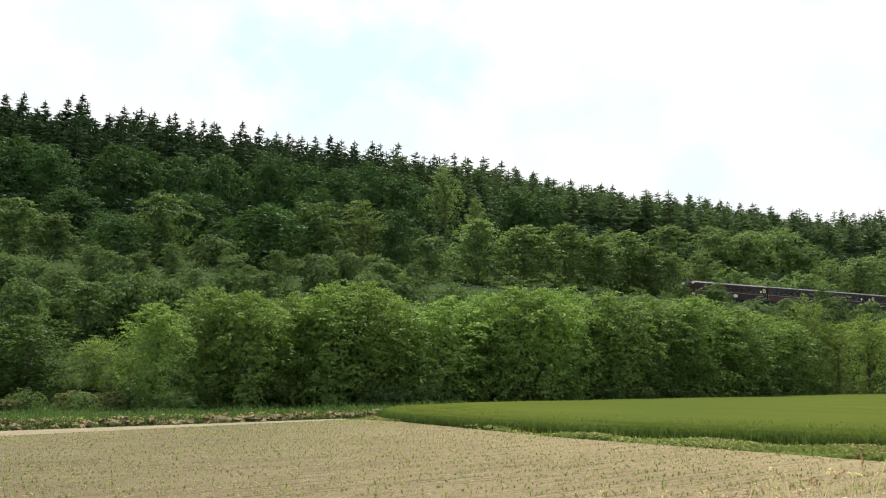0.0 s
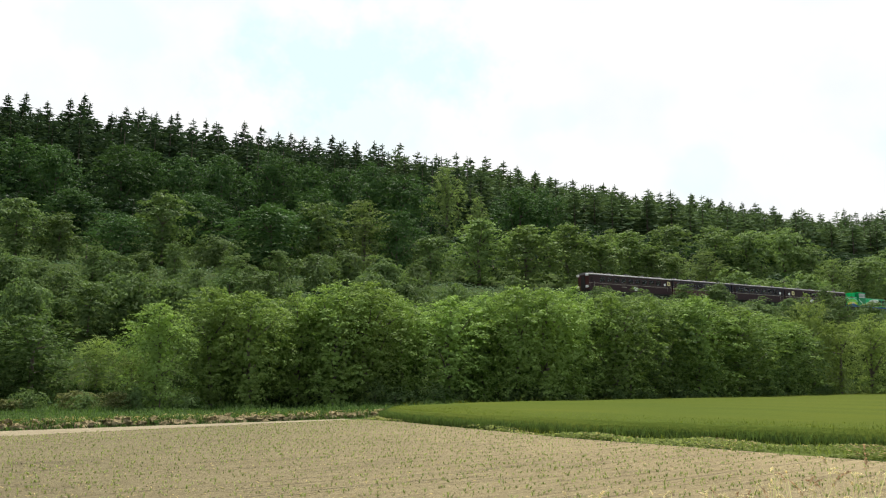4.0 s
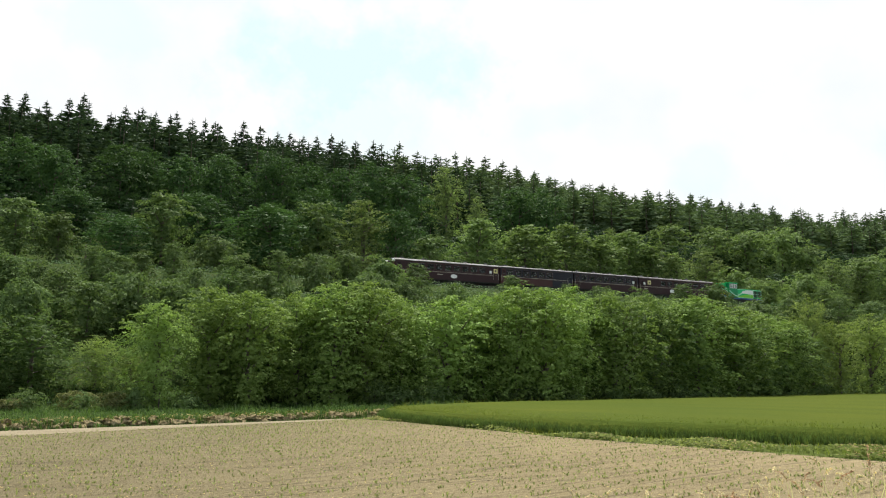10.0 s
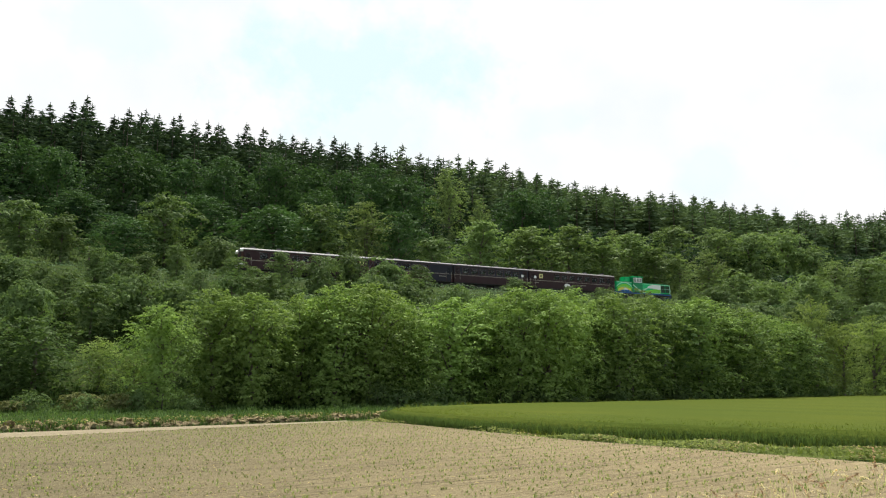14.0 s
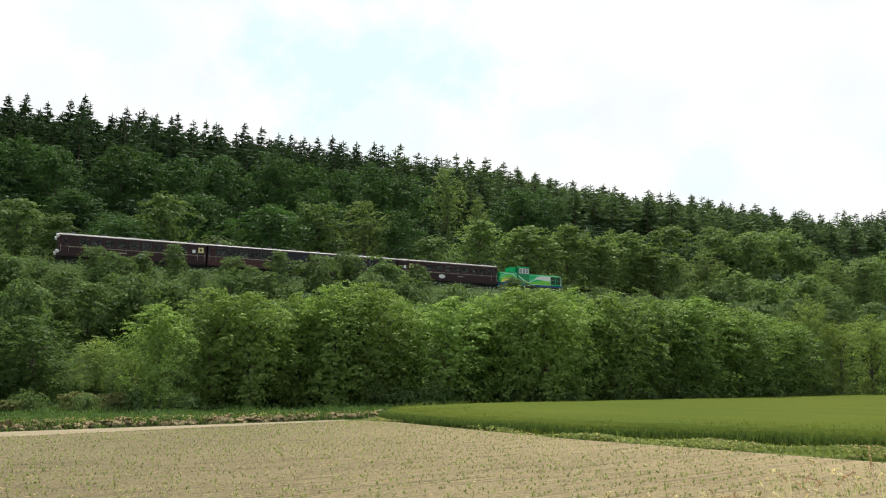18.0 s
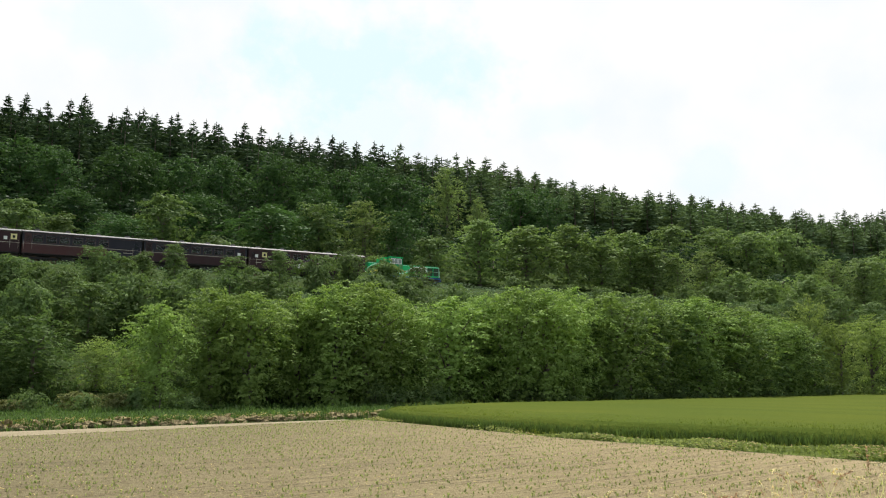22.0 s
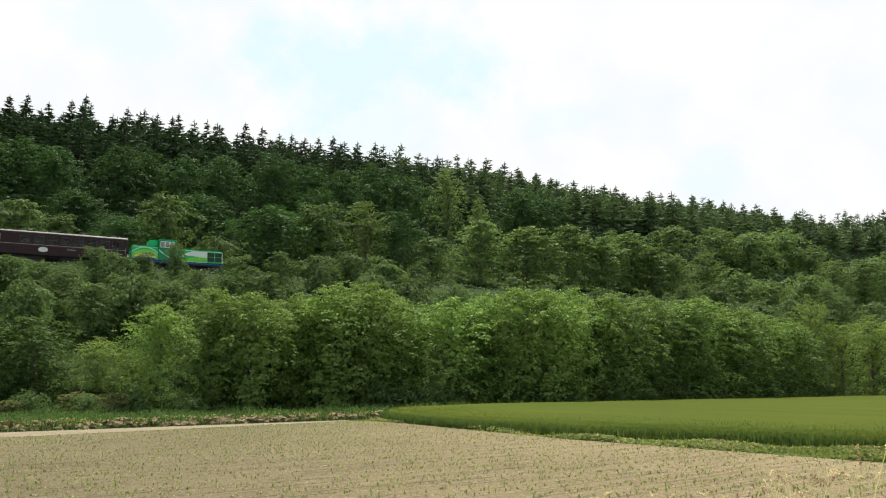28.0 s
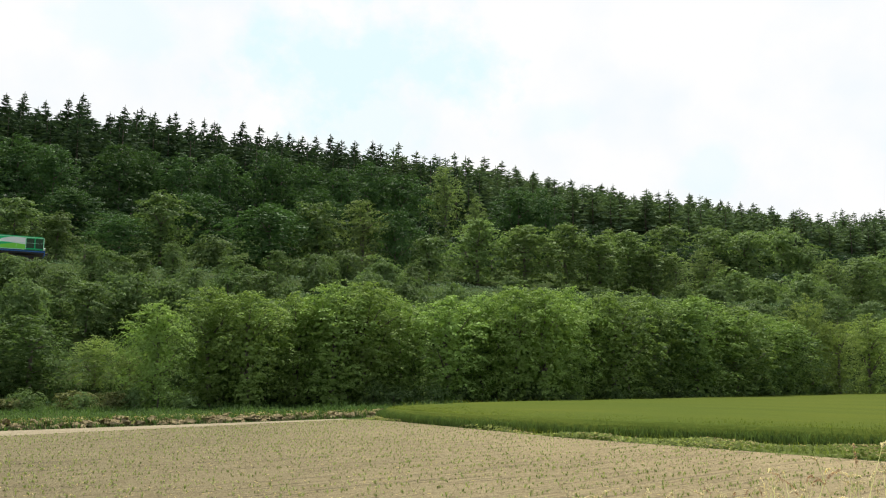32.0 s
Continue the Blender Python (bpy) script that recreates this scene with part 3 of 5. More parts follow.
BEECH_MESH = [broadleaf("beech", 81 + i, LEAF_BEECH_SHADED, boughs=24, tufts=5, per_tuft=6, leaf=0.5, tuft=0.55, radius=3.8, shoots=4, inner=140) for i in range(3)]
BIRCH_MESH = [broadleaf("birch", 91 + i, LEAF_BIRCH, boughs=54, tufts=10, per_tuft=7, leaf=0.2, tuft=0.30, radius=2.8, bulge=0.26, skirt=0.5, shoots=16) for i in range(2)]
LIGHT_SPRUCE_MESH = [spruce("spruce", 111 + i, whorls=18 + 2 * i, mat=LIGHT_NEEDLE, taper=0.6, bare=0.12) for i in range(3)]
RAGGED_MESH = [spruce("spruce", 121 + i, whorls=17 + i, taper=(0.58, 0.68, 0.5)[i], bare=0.24) for i in range(3)]
FINE_MESH = [spruce("spruce", 131 + i, whorls=25 + i, sprays=8, taper=(0.72, 0.62, 0.68, 0.58)[i], bare=(0.05, 0.2, 0.1, 0.25)[i]) for i in range(4)]
FINE_LIGHT_MESH = [spruce("spruce", 136 + i, whorls=25 + i, sprays=8, mat=LIGHT_NEEDLE, taper=0.6, bare=0.15) for i in range(2)]
SPRUCE_MESH = [spruce("spruce", 101 + i, whorls=17 + 2 * i) for i in range(4)]


def shrub_for(i, h, w, light=False):
    """A tall or a low spreading shape, by the shrub's proportions: mesh, height and half width as built."""
    if h / w < 1.75:
        return (LOW_MAPLE_MESH[i % 2] if light else LOW_MESH[i % 3]), 6.0, 5.0
    return (MAPLE_MESH[i % 2] if light else SHRUB_MESH[i % 4]), 10.0, 4.2


# each row: x, y, height, half width of a tree, set to fit the camera's view
HEDGE = [
    (-19.3, 61.0, 7.3, 2.0), (-16.7, 63.0, 8.8, 2.3), (-13.8, 64.0, 8.5, 2.0), (-11.2, 66.0, 8.7, 2.1), (-8.4, 68.0, 9.5, 2.2), (-5.9, 70.0, 9.7, 2.3),
    (-3.4, 70.0, 8.7, 1.8), (0.5, 71.0, 8.8, 2.4), (3.1, 72.0, 9.3, 2.1), (5.8, 73.0, 9.8, 2.1), (8.4, 74.0, 9.7, 2.1), (11.1, 76.0, 10.2, 2.2),
    (15.3, 80.0, 10.2, 2.7), (20.7, 86.0, 10.5, 2.9), (25.8, 92.0, 11.1, 2.8), (31.7, 98.0, 10.3, 3.0), (36.9, 104.0, 10.3, 3.1), (41.4, 108.0, 9.8, 2.6),
]
FOOT = [
    (-29.6, 64.0, 5.7, 2.5), (-31.1, 62.0, 4.1, 1.8), (-25.7, 66.0, 4.1, 2.1), (-23.1, 66.0, 3.6, 1.6), (49.1, 119.0, 13.9, 2.7), (52.9, 120.0, 10.4, 3.1),
    (60.5, 127.0, 11.8, 3.4), (66.0, 130.0, 11.7, 3.3),
]
BANK_LOW = [
    (-31.5, 78.2, 4.9, 2.7), (-35.5, 75.0, 4.5, 2.8), (-42.8, 83.7, 4.4, 2.3), (-41.4, 84.4, 4.5, 2.1), (-39.1, 84.4, 4.6, 1.9), (-35.8, 82.7, 4.6, 2.2),
    (-37.0, 92.2, 4.4, 1.9), (-34.8, 91.1, 4.6, 2.0), (-33.1, 90.8, 4.4, 1.8), (-32.2, 93.5, 4.4, 2.1), (-31.1, 100.8, 4.4, 1.8), (-25.4, 90.2, 4.5, 1.8),
    (-28.4, 82.0, 4.6, 3.3), (-25.8, 83.3, 4.5, 2.8), (-24.1, 99.8, 4.4, 2.3), (-21.6, 97.7, 4.3, 1.9), (-20.2, 107.3, 4.3, 1.9), (-19.3, 95.5, 4.3, 2.4),
]
BANK_HIGH = [
    (-15.9, 108.4, 4.4, 3.0), (-12.6, 114.5, 4.3, 3.2), (-7.5, 112.6, 4.3, 3.3), (-3.5, 112.3, 4.4, 2.4), (-8.7, 100.8, 4.4, 3.2), (-4.1, 100.8, 4.5, 3.0),
    (1.0, 102.3, 4.5, 2.7), (9.3, 119.9, 4.3, 2.4), (16.9, 120.4, 4.3, 2.0), (12.2, 114.6, 4.4, 2.5), (22.1, 124.1, 4.3, 2.8), (28.2, 127.1, 4.5, 3.1),
    (37.8, 139.8, 4.4, 2.3), (43.8, 142.8, 4.8, 3.3), (49.2, 141.0, 4.8, 4.5), (58.2, 147.8, 5.8, 3.8), (67.5, 156.9, 5.9, 2.6), (68.0, 152.7, 8.3, 3.9),
    (74.2, 153.6, 9.7, 4.4),
]
SLOPE = [
    (-59.0, 120.3, 8.7, 4.0), (-53.4, 120.9, 7.7, 3.2), (-46.9, 126.4, 7.9, 4.2), (-42.9, 132.9, 10.6, 4.4), (-33.9, 129.6, 6.0, 3.7), (-28.6, 144.5, 10.6, 7.0),
    (-21.3, 146.0, 11.5, 4.1), (-14.0, 149.6, 13.5, 5.0), (-8.2, 150.3, 12.2, 4.0), (-2.3, 151.0, 8.4, 4.0), (6.2, 157.5, 12.0, 4.6), (15.2, 160.9, 12.0, 5.3),
    (23.5, 166.2, 12.5, 4.5), (30.3, 169.6, 11.1, 4.5), (37.0, 175.2, 12.2, 4.7), (41.0, 172.7, 10.1, 4.0), (45.1, 171.4, 9.8, 3.0), (52.4, 177.3, 10.8, 4.1),
    (56.9, 172.8, 7.1, 5.7), (64.9, 178.0, 6.1, 5.0), (76.0, 184.7, 7.6, 5.4), (86.4, 195.5, 11.4, 4.2), (94.2, 198.3, 11.7, 5.6), (104.6, 206.9, 14.2, 5.3),
]
UPPER = [
    (-77.4, 158.1, 15.4, 7.3), (-70.8, 156.9, 14.5, 5.2), (-61.3, 163.9, 15.8, 5.9), (-58.3, 169.9, 15.6, 4.8), (-51.8, 170.9, 15.1, 5.7), (-45.4, 176.4, 16.2, 5.8),
    (-36.7, 185.2, 17.9, 5.7), (-28.9, 184.6, 16.6, 6.1), (-21.9, 185.9, 16.3, 5.7), (-16.3, 193.2, 18.2, 5.9), (-9.1, 192.4, 16.7, 6.4), (0.3, 206.0, 19.7, 5.3),
    (7.3, 189.4, 14.2, 2.9), (17.8, 208.1, 17.0, 7.2), (24.5, 211.5, 17.0, 5.7), (37.3, 197.7, 10.6, 3.8), (55.7, 215.9, 12.2, 6.1), (66.6, 216.9, 13.1, 6.1),
    (75.2, 216.7, 13.3, 7.5), (86.7, 224.7, 14.7, 8.9), (92.0, 220.7, 11.3, 5.9), (-62.9, 147.4, 8.4, 4.7), (-44.3, 156.8, 9.6, 6.0), (-25.1, 172.0, 12.6, 5.5),
]

for i, (x, y, h, w) in enumerate(HEDGE):
    kind, mesh, label = ("alder", HEDGE_MESH[i % 4], "dense leafy alder tree in the belt along the field")
    # right-hand end of the belt: its shade is in the darker leaf colour
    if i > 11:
        kind, mesh, label = "shaded_alder", HEDGE_SHADED_MESH[i % 3], "dense alder in the belt along the field, shade in its leaf colour"
    plant(kind, mesh, x, y + (-1.4, 1.2, -0.2, 1.6, -0.9)[i % 5], h, w * (1.3 if i == 0 else (1.75, 1.45, 1.6, 1.35, 1.7)[i % 5]), 10, 2.9, label, "tree", "tree belt along the field", rnd.uniform(0, 360))
    if i:
        # second rank added behind the first's gaps to block sun; shade in leaf colour
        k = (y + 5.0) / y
        plant("alder", DARK_MESH[i % 2], x * k + 1.2, y + 5.0, h * 0.92, w * 1.6, 10, 2.9, "alder added behind the front of the tree belt, shade in its leaf colour", "tree", "tree belt along the field", rnd.uniform(0, 360))
for i, (x, y, h, w) in enumerate(FOOT):
    pale = i in (2, 3, 4, 5, 6, 7)
    kind = "willow" if pale else "alder"
    mesh, wide = (WILLOW_MESH[i % 2], 2.9) if pale else (DARK_MESH[i % 2], 2.9)
    plant(kind, mesh, x, y, h, w * (0.95 if i in (2, 3) else 1.3), 10, wide, "pale feathery willow shrub at the edge of the grass" if pale else "dark rounded alder bush at the edge of the grass", "tree", "bushes at the foot of the bank", rnd.uniform(0, 360))
for i, (x, y, h, w) in enumerate(BANK_LOW + BANK_HIGH):
    mesh, tall, wide = shrub_for(i, h, w)
    plant("elder_shrub", mesh, x, y, h, w * 1.06, tall, wide, "spreading green elder shrub on the railway bank", "shrub", "shrubs on the railway bank", rnd.uniform(0, 360))
for i, (x, y, h, w) in enumerate(SLOPE):
    tall = 10
    if i in (7, 16, 17, 21):
        kind, mesh, wide, label = "birch", BIRCH_MESH[i % 2], 2.8, "yellow-green young birch behind the railway"
    elif 9 < i < 16:
        kind, mesh, wide, label = "ash", ASH_MESH[i % 2], 2.9, "mid-green upright ash behind the railway"
    elif i > 16 or i % 3 < 2:
        (mesh, tall, wide), kind, label = shrub_for(i, h, w, i > 16), "elder", "spreading light green elder behind the railway"
    else:
        kind, mesh, wide, label = "oak", OAK_MESH[i % 4], 3.8, "dark green young oak behind the railway"
    plant(kind, mesh, x, y, h, w * 1.3, tall, wide, label, "tree", "trees on the lower slope", rnd.uniform(0, 360))
for i, (x, y, h, w) in enumerate(UPPER):
    tall = 10
    if i in (11, 12, 15):
        kind, mesh, wide, label = "larch", BIRCH_MESH[i % 2], 2.8, "slender light green larch on the hillside"
    elif 15 < i < 21:
        (mesh, tall, wide), kind, label = shrub_for(i, h, w, True), "maple", "broad light green maple on the hillside"
    else:
        kind, mesh, wide, label = "oak", OAK_MESH[i % 4], 3.8, "dark green rounded oak high on the hillside"
    plant(kind, mesh, x, y, h, w * 1.12, tall, wide, label, "tree", "trees on the upper slope", rnd.uniform(0, 360))

# the wood between them; the shade of the gaps is in its leaf colour
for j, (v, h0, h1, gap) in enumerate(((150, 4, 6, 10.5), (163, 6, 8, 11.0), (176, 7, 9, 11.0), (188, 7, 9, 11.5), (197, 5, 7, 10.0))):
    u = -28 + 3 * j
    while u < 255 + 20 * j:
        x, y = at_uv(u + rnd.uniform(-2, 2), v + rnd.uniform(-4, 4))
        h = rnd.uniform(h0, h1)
        plant("beech", BEECH_MESH[rnd.randrange(3)], x, y, h, rnd.uniform(4.0, 5.6), 10, 3.8, "beech in the hillside wood, gap shade in its leaf colour", "tree", "trees of the hillside wood", rnd.uniform(0, 360))
        u += gap * rnd.uniform(0.8, 1.25)
# undergrowth along the railway bank; its dark leaf colour paints the shade between shrubs
for j, (v, gap) in enumerate(((75, 6.0), (86, 6.0), (96, 6.5))):
    u = -20
    while u < 200:
        foot = min(98, 66 + max(0, u - 50) * 0.42)
        if v > foot + 4:
            x, y = at_uv(u + rnd.uniform(-2, 2), v + rnd.uniform(-2.5, 2.5))
            plant("hazel_shrub", HAZEL_MESH[rnd.randrange(2)], x, y, rnd.uniform(2.4, 3.6), rnd.uniform(2.6, 3.8), 6, 6, "low hazel shrub on the railway bank, gap shade in its leaf colour", "shrub", "undergrowth on the railway bank", rnd.uniform(0, 360))
        u += gap * rnd.uniform(0.8, 1.3)
# spruces along the crest: the tall ones, by place along it and height, both fitted to the camera's view
SKYLINE = [
    (-1.9, 21.9), (2.1, 23.1), (6.9, 21.7), (11.9, 22.6), (15.6, 24.9), (22.0, 20.6), (25.1, 23.1), (30.2, 23.5), (33.0, 22.7), (37.7, 23.1),
    (43.2, 22.0), (45.8, 22.5), (47.7, 22.2), (57.1, 22.9), (60.8, 22.8), (64.6, 21.6), (70.4, 21.4), (73.0, 21.2), (75.8, 21.8), (82.8, 23.0),
    (84.8, 21.8), (87.3, 21.7), (96.0, 22.7), (102.6, 23.1), (106.6, 21.2), (116.7, 21.1), (121.4, 22.4), (124.2, 21.3), (134.0, 22.2), (138.1, 21.9),
    (140.6, 21.2), (152.5, 19.4), (155.3, 18.8), (161.3, 18.8), (179.6, 18.6), (181.2, 18.6), (186.6, 16.4), (203.9, 18.2), (207.9, 16.7), (210.7, 19.3),
    (226.0, 18.0), (228.8, 18.4), (234.3, 18.4), (249.0, 18.6), (253.9, 18.4), (262.5, 18.2), (283.3, 18.0), (291.9, 20.7), (299.6, 20.7), (319.8, 23.3),
]


def crest_spruce(u, v, h, fine=False):
    x, y = at_uv(u, v)
    # young only picks the lighter needles further along the crest
    young = u > 110 + rnd.uniform(-25, 25)
    mesh = LIGHT_SPRUCE_MESH[rnd.randrange(3)] if young else RAGGED_MESH[rnd.randrange(3)] if u > 24 and rnd.random() < 0.7 else SPRUCE_MESH[rnd.randrange(4)]
    if fine:
        mesh = FINE_LIGHT_MESH[rnd.randrange(2)] if young else FINE_MESH[rnd.randrange(2) * 2 + (u > 24 and rnd.random() < 0.6)]
    label = "mid-green spruce along the right of the crest" if young else "tall dark green spruce along the crest"
    plant("spruce", mesh, x, y, h / 1.02, rnd.uniform(5.6, 7.2), 20, 3.9, label, "tree", "spruces along the crest", rnd.uniform(0, 360))


for i, (u, h) in enumerate(SKYLINE):
    crest_spruce(u, (230, 238, 234)[i % 3], h, True)
for j, (v, gap) in enumerate(((201, 6.6), (214, 6.6), (222, 6.6), (246, 7.0))):
    u = -26 + 2 * j
    while u < 315 + 14 * j:
        near = min(SKYLINE, key=lambda p: abs(p[0] - u * (1 + (232 - v) / 400)))[1]
        crest_spruce(u + rnd.uniform(-1.5, 1.5), v + rnd.uniform(-3, 3), (near - rnd.uniform(0.3, 3.4) if v > 205 else rnd.uniform(16, 20)) - 0.04 * (v - 232) * (v > 232))
        u += gap * rnd.uniform(0.7, 1.3)


def far_wood(name, u0, u1, mat, label, seed):
    """The spruces between and behind the first rows, too many to count, in one mesh."""
    r2 = random.Random(seed)
    vs, qs, base = [], [], 0
    tops = [spruce("spruce", 140 + i, whorls=15, first=0.3, sprays=4, taper=0.6, bare=0.1)[0] for i in range(3)]
    shapes = []
    for src in tops:
        co = np.empty(len(src.vertices) * 3, np.float32)
        src.vertices.foreach_get("co", co)
        q = np.empty(len(src.loops), np.int32)
        src.loops.foreach_get("vertex_index", q)
        shapes.append((co.reshape(-1, 3), q.reshape(-1, 4)))
        bpy.data.meshes.remove(src)
    for v, gap, k0 in ((208, 5.5, 0.98), (221, 5.0, 0.98), (236, 4.6, 0.97), (251, 4.2, 0.96), (264, 4.6, 0.98)):
        u = u0
        while u < u1 + (v - 200) * 0.7:
            x, y = at_uv(u, v + r2.uniform(-4, 4))
            k = k0 * (r2.uniform(15.2, 19.6) + 2.2 - 0.019 * max(0, u) - 0.04 * (v - 201)) / 20
            w, a = r2.uniform(1.15, 1.5), r2.uniform(0, 6.28)
            co, q = shapes[r2.randrange(3)]
            p = co.copy()
            p[:, 0], p[:, 1] = (co[:, 0] * math.cos(a) - co[:, 1] * math.sin(a)) * w + x, (co[:, 0] * math.sin(a) + co[:, 1] * math.cos(a)) * w + y
            p[:, 2] = co[:, 2] * k + float(land(x, y))
            vs.append(p)
            qs.append(q + base)
            base += len(p)
            u += gap * r2.uniform(0.7, 1.3)
    ob = new(name, fast_mesh(name, np.concatenate(vs), np.concatenate(qs), [mat]))
    tagged(ob, label, "wood", kind="stuff")


far_wood("far_spruce_wood", -34, 95, NEEDLE, "dark spruce wood closing the crest of the hill", 9)
far_wood("far_young_wood", 97, 335, LIGHT_NEEDLE, "mid-green spruce wood closing the right of the crest", 10)


# ---------------------------------------------------------------- crops, verges, grass
def blades(centres, heights, lean, width, rng, bend=0.5):
    """Grass blades: two quads each, bending over."""
    n = len(centres)
    a = rng.uniform(0, 2 * math.pi, n)
    d = np.stack([np.cos(a), np.sin(a), np.zeros(n)], 1)
    s = np.stack([-np.sin(a), np.cos(a), np.zeros(n)], 1)
    h, w = heights[:, None], width * rng.uniform(0.6, 1.3, (n, 1))
    l = lean * rng.uniform(0.3, 1.2, (n, 1)) * h
    up = np.array((0, 0, 1.0))
    p0, p1 = centres, centres + up * h * 0.6 + d * l * 0.35
    p2 = centres + up * h * (1 - 0.25 * bend) + d * l
    v = np.stack([p0 - s * w, p0 + s * w, p1 - s * w * 0.8, p1 + s * w * 0.8, p2 - s * w * 0.12, p2 + s * w * 0.12], 1).reshape(-1, 3)
    k = np.arange(n)[:, None] * 6
    q = np.concatenate([k + np.array((0, 1, 3, 2)), k + np.array((2, 3, 5, 4))])
    return v, q


def inside(poly, x, y):
    hit = np.zeros(len(x), bool)
    for i in range(len(poly)):
        (x0, y0), (x1, y1) = poly[i], poly[i - 1]
        cross = ((y0 > y) != (y1 > y)) & (x < (x1 - x0) * (y - y0) / (y1 - y0 + 1e-12) + x0)
        hit ^= cross
    return hit


def seedlings():
    """Young maize in drilled rows 0.75 m apart."""
    rng = np.random.default_rng(3)
    a = radians(ROW_TURN)
    along, across = np.array((math.sin(a), math.cos(a))), np.array((math.cos(a), -math.sin(a)))
    r, s = np.meshgrid(np.arange(-46, 22, 0.75), np.arange(-12, 62, 0.045))
    r, s = r.ravel(), s.ravel()
    keep = rng.uniform(0, 1, len(r)) < 0.85
    r, s = r[keep], s[keep]
    r = r + rng.normal(0, 0.13, len(r))
    s = s + rng.normal(0, 0.15, len(s))
    p = along * s[:, None] + across * r[:, None]
    ok = inside(FIELD, p[:, 0], p[:, 1]) & (p[:, 1] > 9) & (np.abs(p[:, 0]) < 0.62 * p[:, 1] + 2)
    p = p[ok]
    patch = 0.5 + 0.5 * np.sin(p[:, 0] * 0.55 + 1.2 * np.sin(p[:, 1] * 0.37)) * np.sin(p[:, 1] * 0.43 + 0.7)
    p, patch = p[rng.uniform(0, 1, len(p)) < 0.45 + 0.55 * patch], None
    n = len(p)
    c = np.repeat(np.concatenate([p, np.full((n, 1), 0.035)], 1), 4, 0)
    size = np.repeat(rng.uniform(0.03, 0.085, n), 4) * rng.uniform(0.7, 1.2, 4 * n)
    v, q = blades(c, size, 1.0, 0.007, rng, 1.0)
    ob = new("maize_seedlings", fast_mesh("maize_seedlings", v, q, [MAIZE]))
    tagged(ob, "short green maize seedlings in drilled rows", "seedlings", kind="stuff")


seedlings()


def soil_litter():
    """Bits of old straw and small clods on the bare soil."""
    rng = np.random.default_rng(6)
    n = 5000
    y = 10 + 34 * rng.uniform(0, 1, n) ** 1.4
    x = y * rng.uniform(-0.6, 0.6, n)
    ok = inside(FIELD, x, y)
    x, y = x[ok], y[ok]
    c = np.stack([x, y, np.full(len(x), 0.05)], 1)
    v, q = leaf_quads(c, np.tile((0, -0.4, 1.0), (len(x), 1)), 0.055, rng, 0.0, 0.25)
    tagged(new("straw_litter", fast_mesh("straw_litter", v, q, [STRAW])), "short bits of old straw on the soil", "straw", kind="stuff")
    n = 3000
    y = 10 + 30 * rng.uniform(0, 1, n) ** 1.5
    x = y * rng.uniform(-0.6, 0.6, n)
    ok = inside(FIELD, x, y)
    x, y = x[ok], y[ok]
    s = rng.uniform(0.006, 0.016, len(x))
    vs, qs = [], []
    cube = np.array([(-1, -1, -0.4), (1, -1, -0.4), (1, 1, -0.4), (-1, 1, -0.4), (-0.7, -0.6, 0.7), (0.6, -0.7, 0.8), (0.7, 0.6, 0.6), (-0.6, 0.7, 0.7)])
    face = np.array([(0, 1, 5, 4), (1, 2, 6, 5), (2, 3, 7, 6), (3, 0, 4, 7), (4, 5, 6, 7)])
    for i in range(len(x)):
        vs.append(cube * s[i] * rng.uniform(0.6, 1.4, (8, 3)) + np.array((x[i], y[i], 0.045)))
        qs.append(face + 8 * i)
    tagged(new("soil_crumbs", fast_mesh("soil_crumbs", np.concatenate(vs), np.concatenate(qs), [SOIL])), "small dry crumbs of soil", "soil", kind="stuff")


soil_litter()

CROP = [(14.5, 17.4), (11.4, 22.4), (8.7, 25.2), (5.0, 28.4), (0.2, 36.4), (-2.2, 42.4), (-2.7, 44.8), (-2.4, 49.2), (2.5, 59.6), (14.5, 72.6), (28.5, 87.8), (53.5, 118.6), (80, 150.6), (120, 150), (60, 20), (30, -12), (22.5, -2.0)]
CROP_H = 0.55


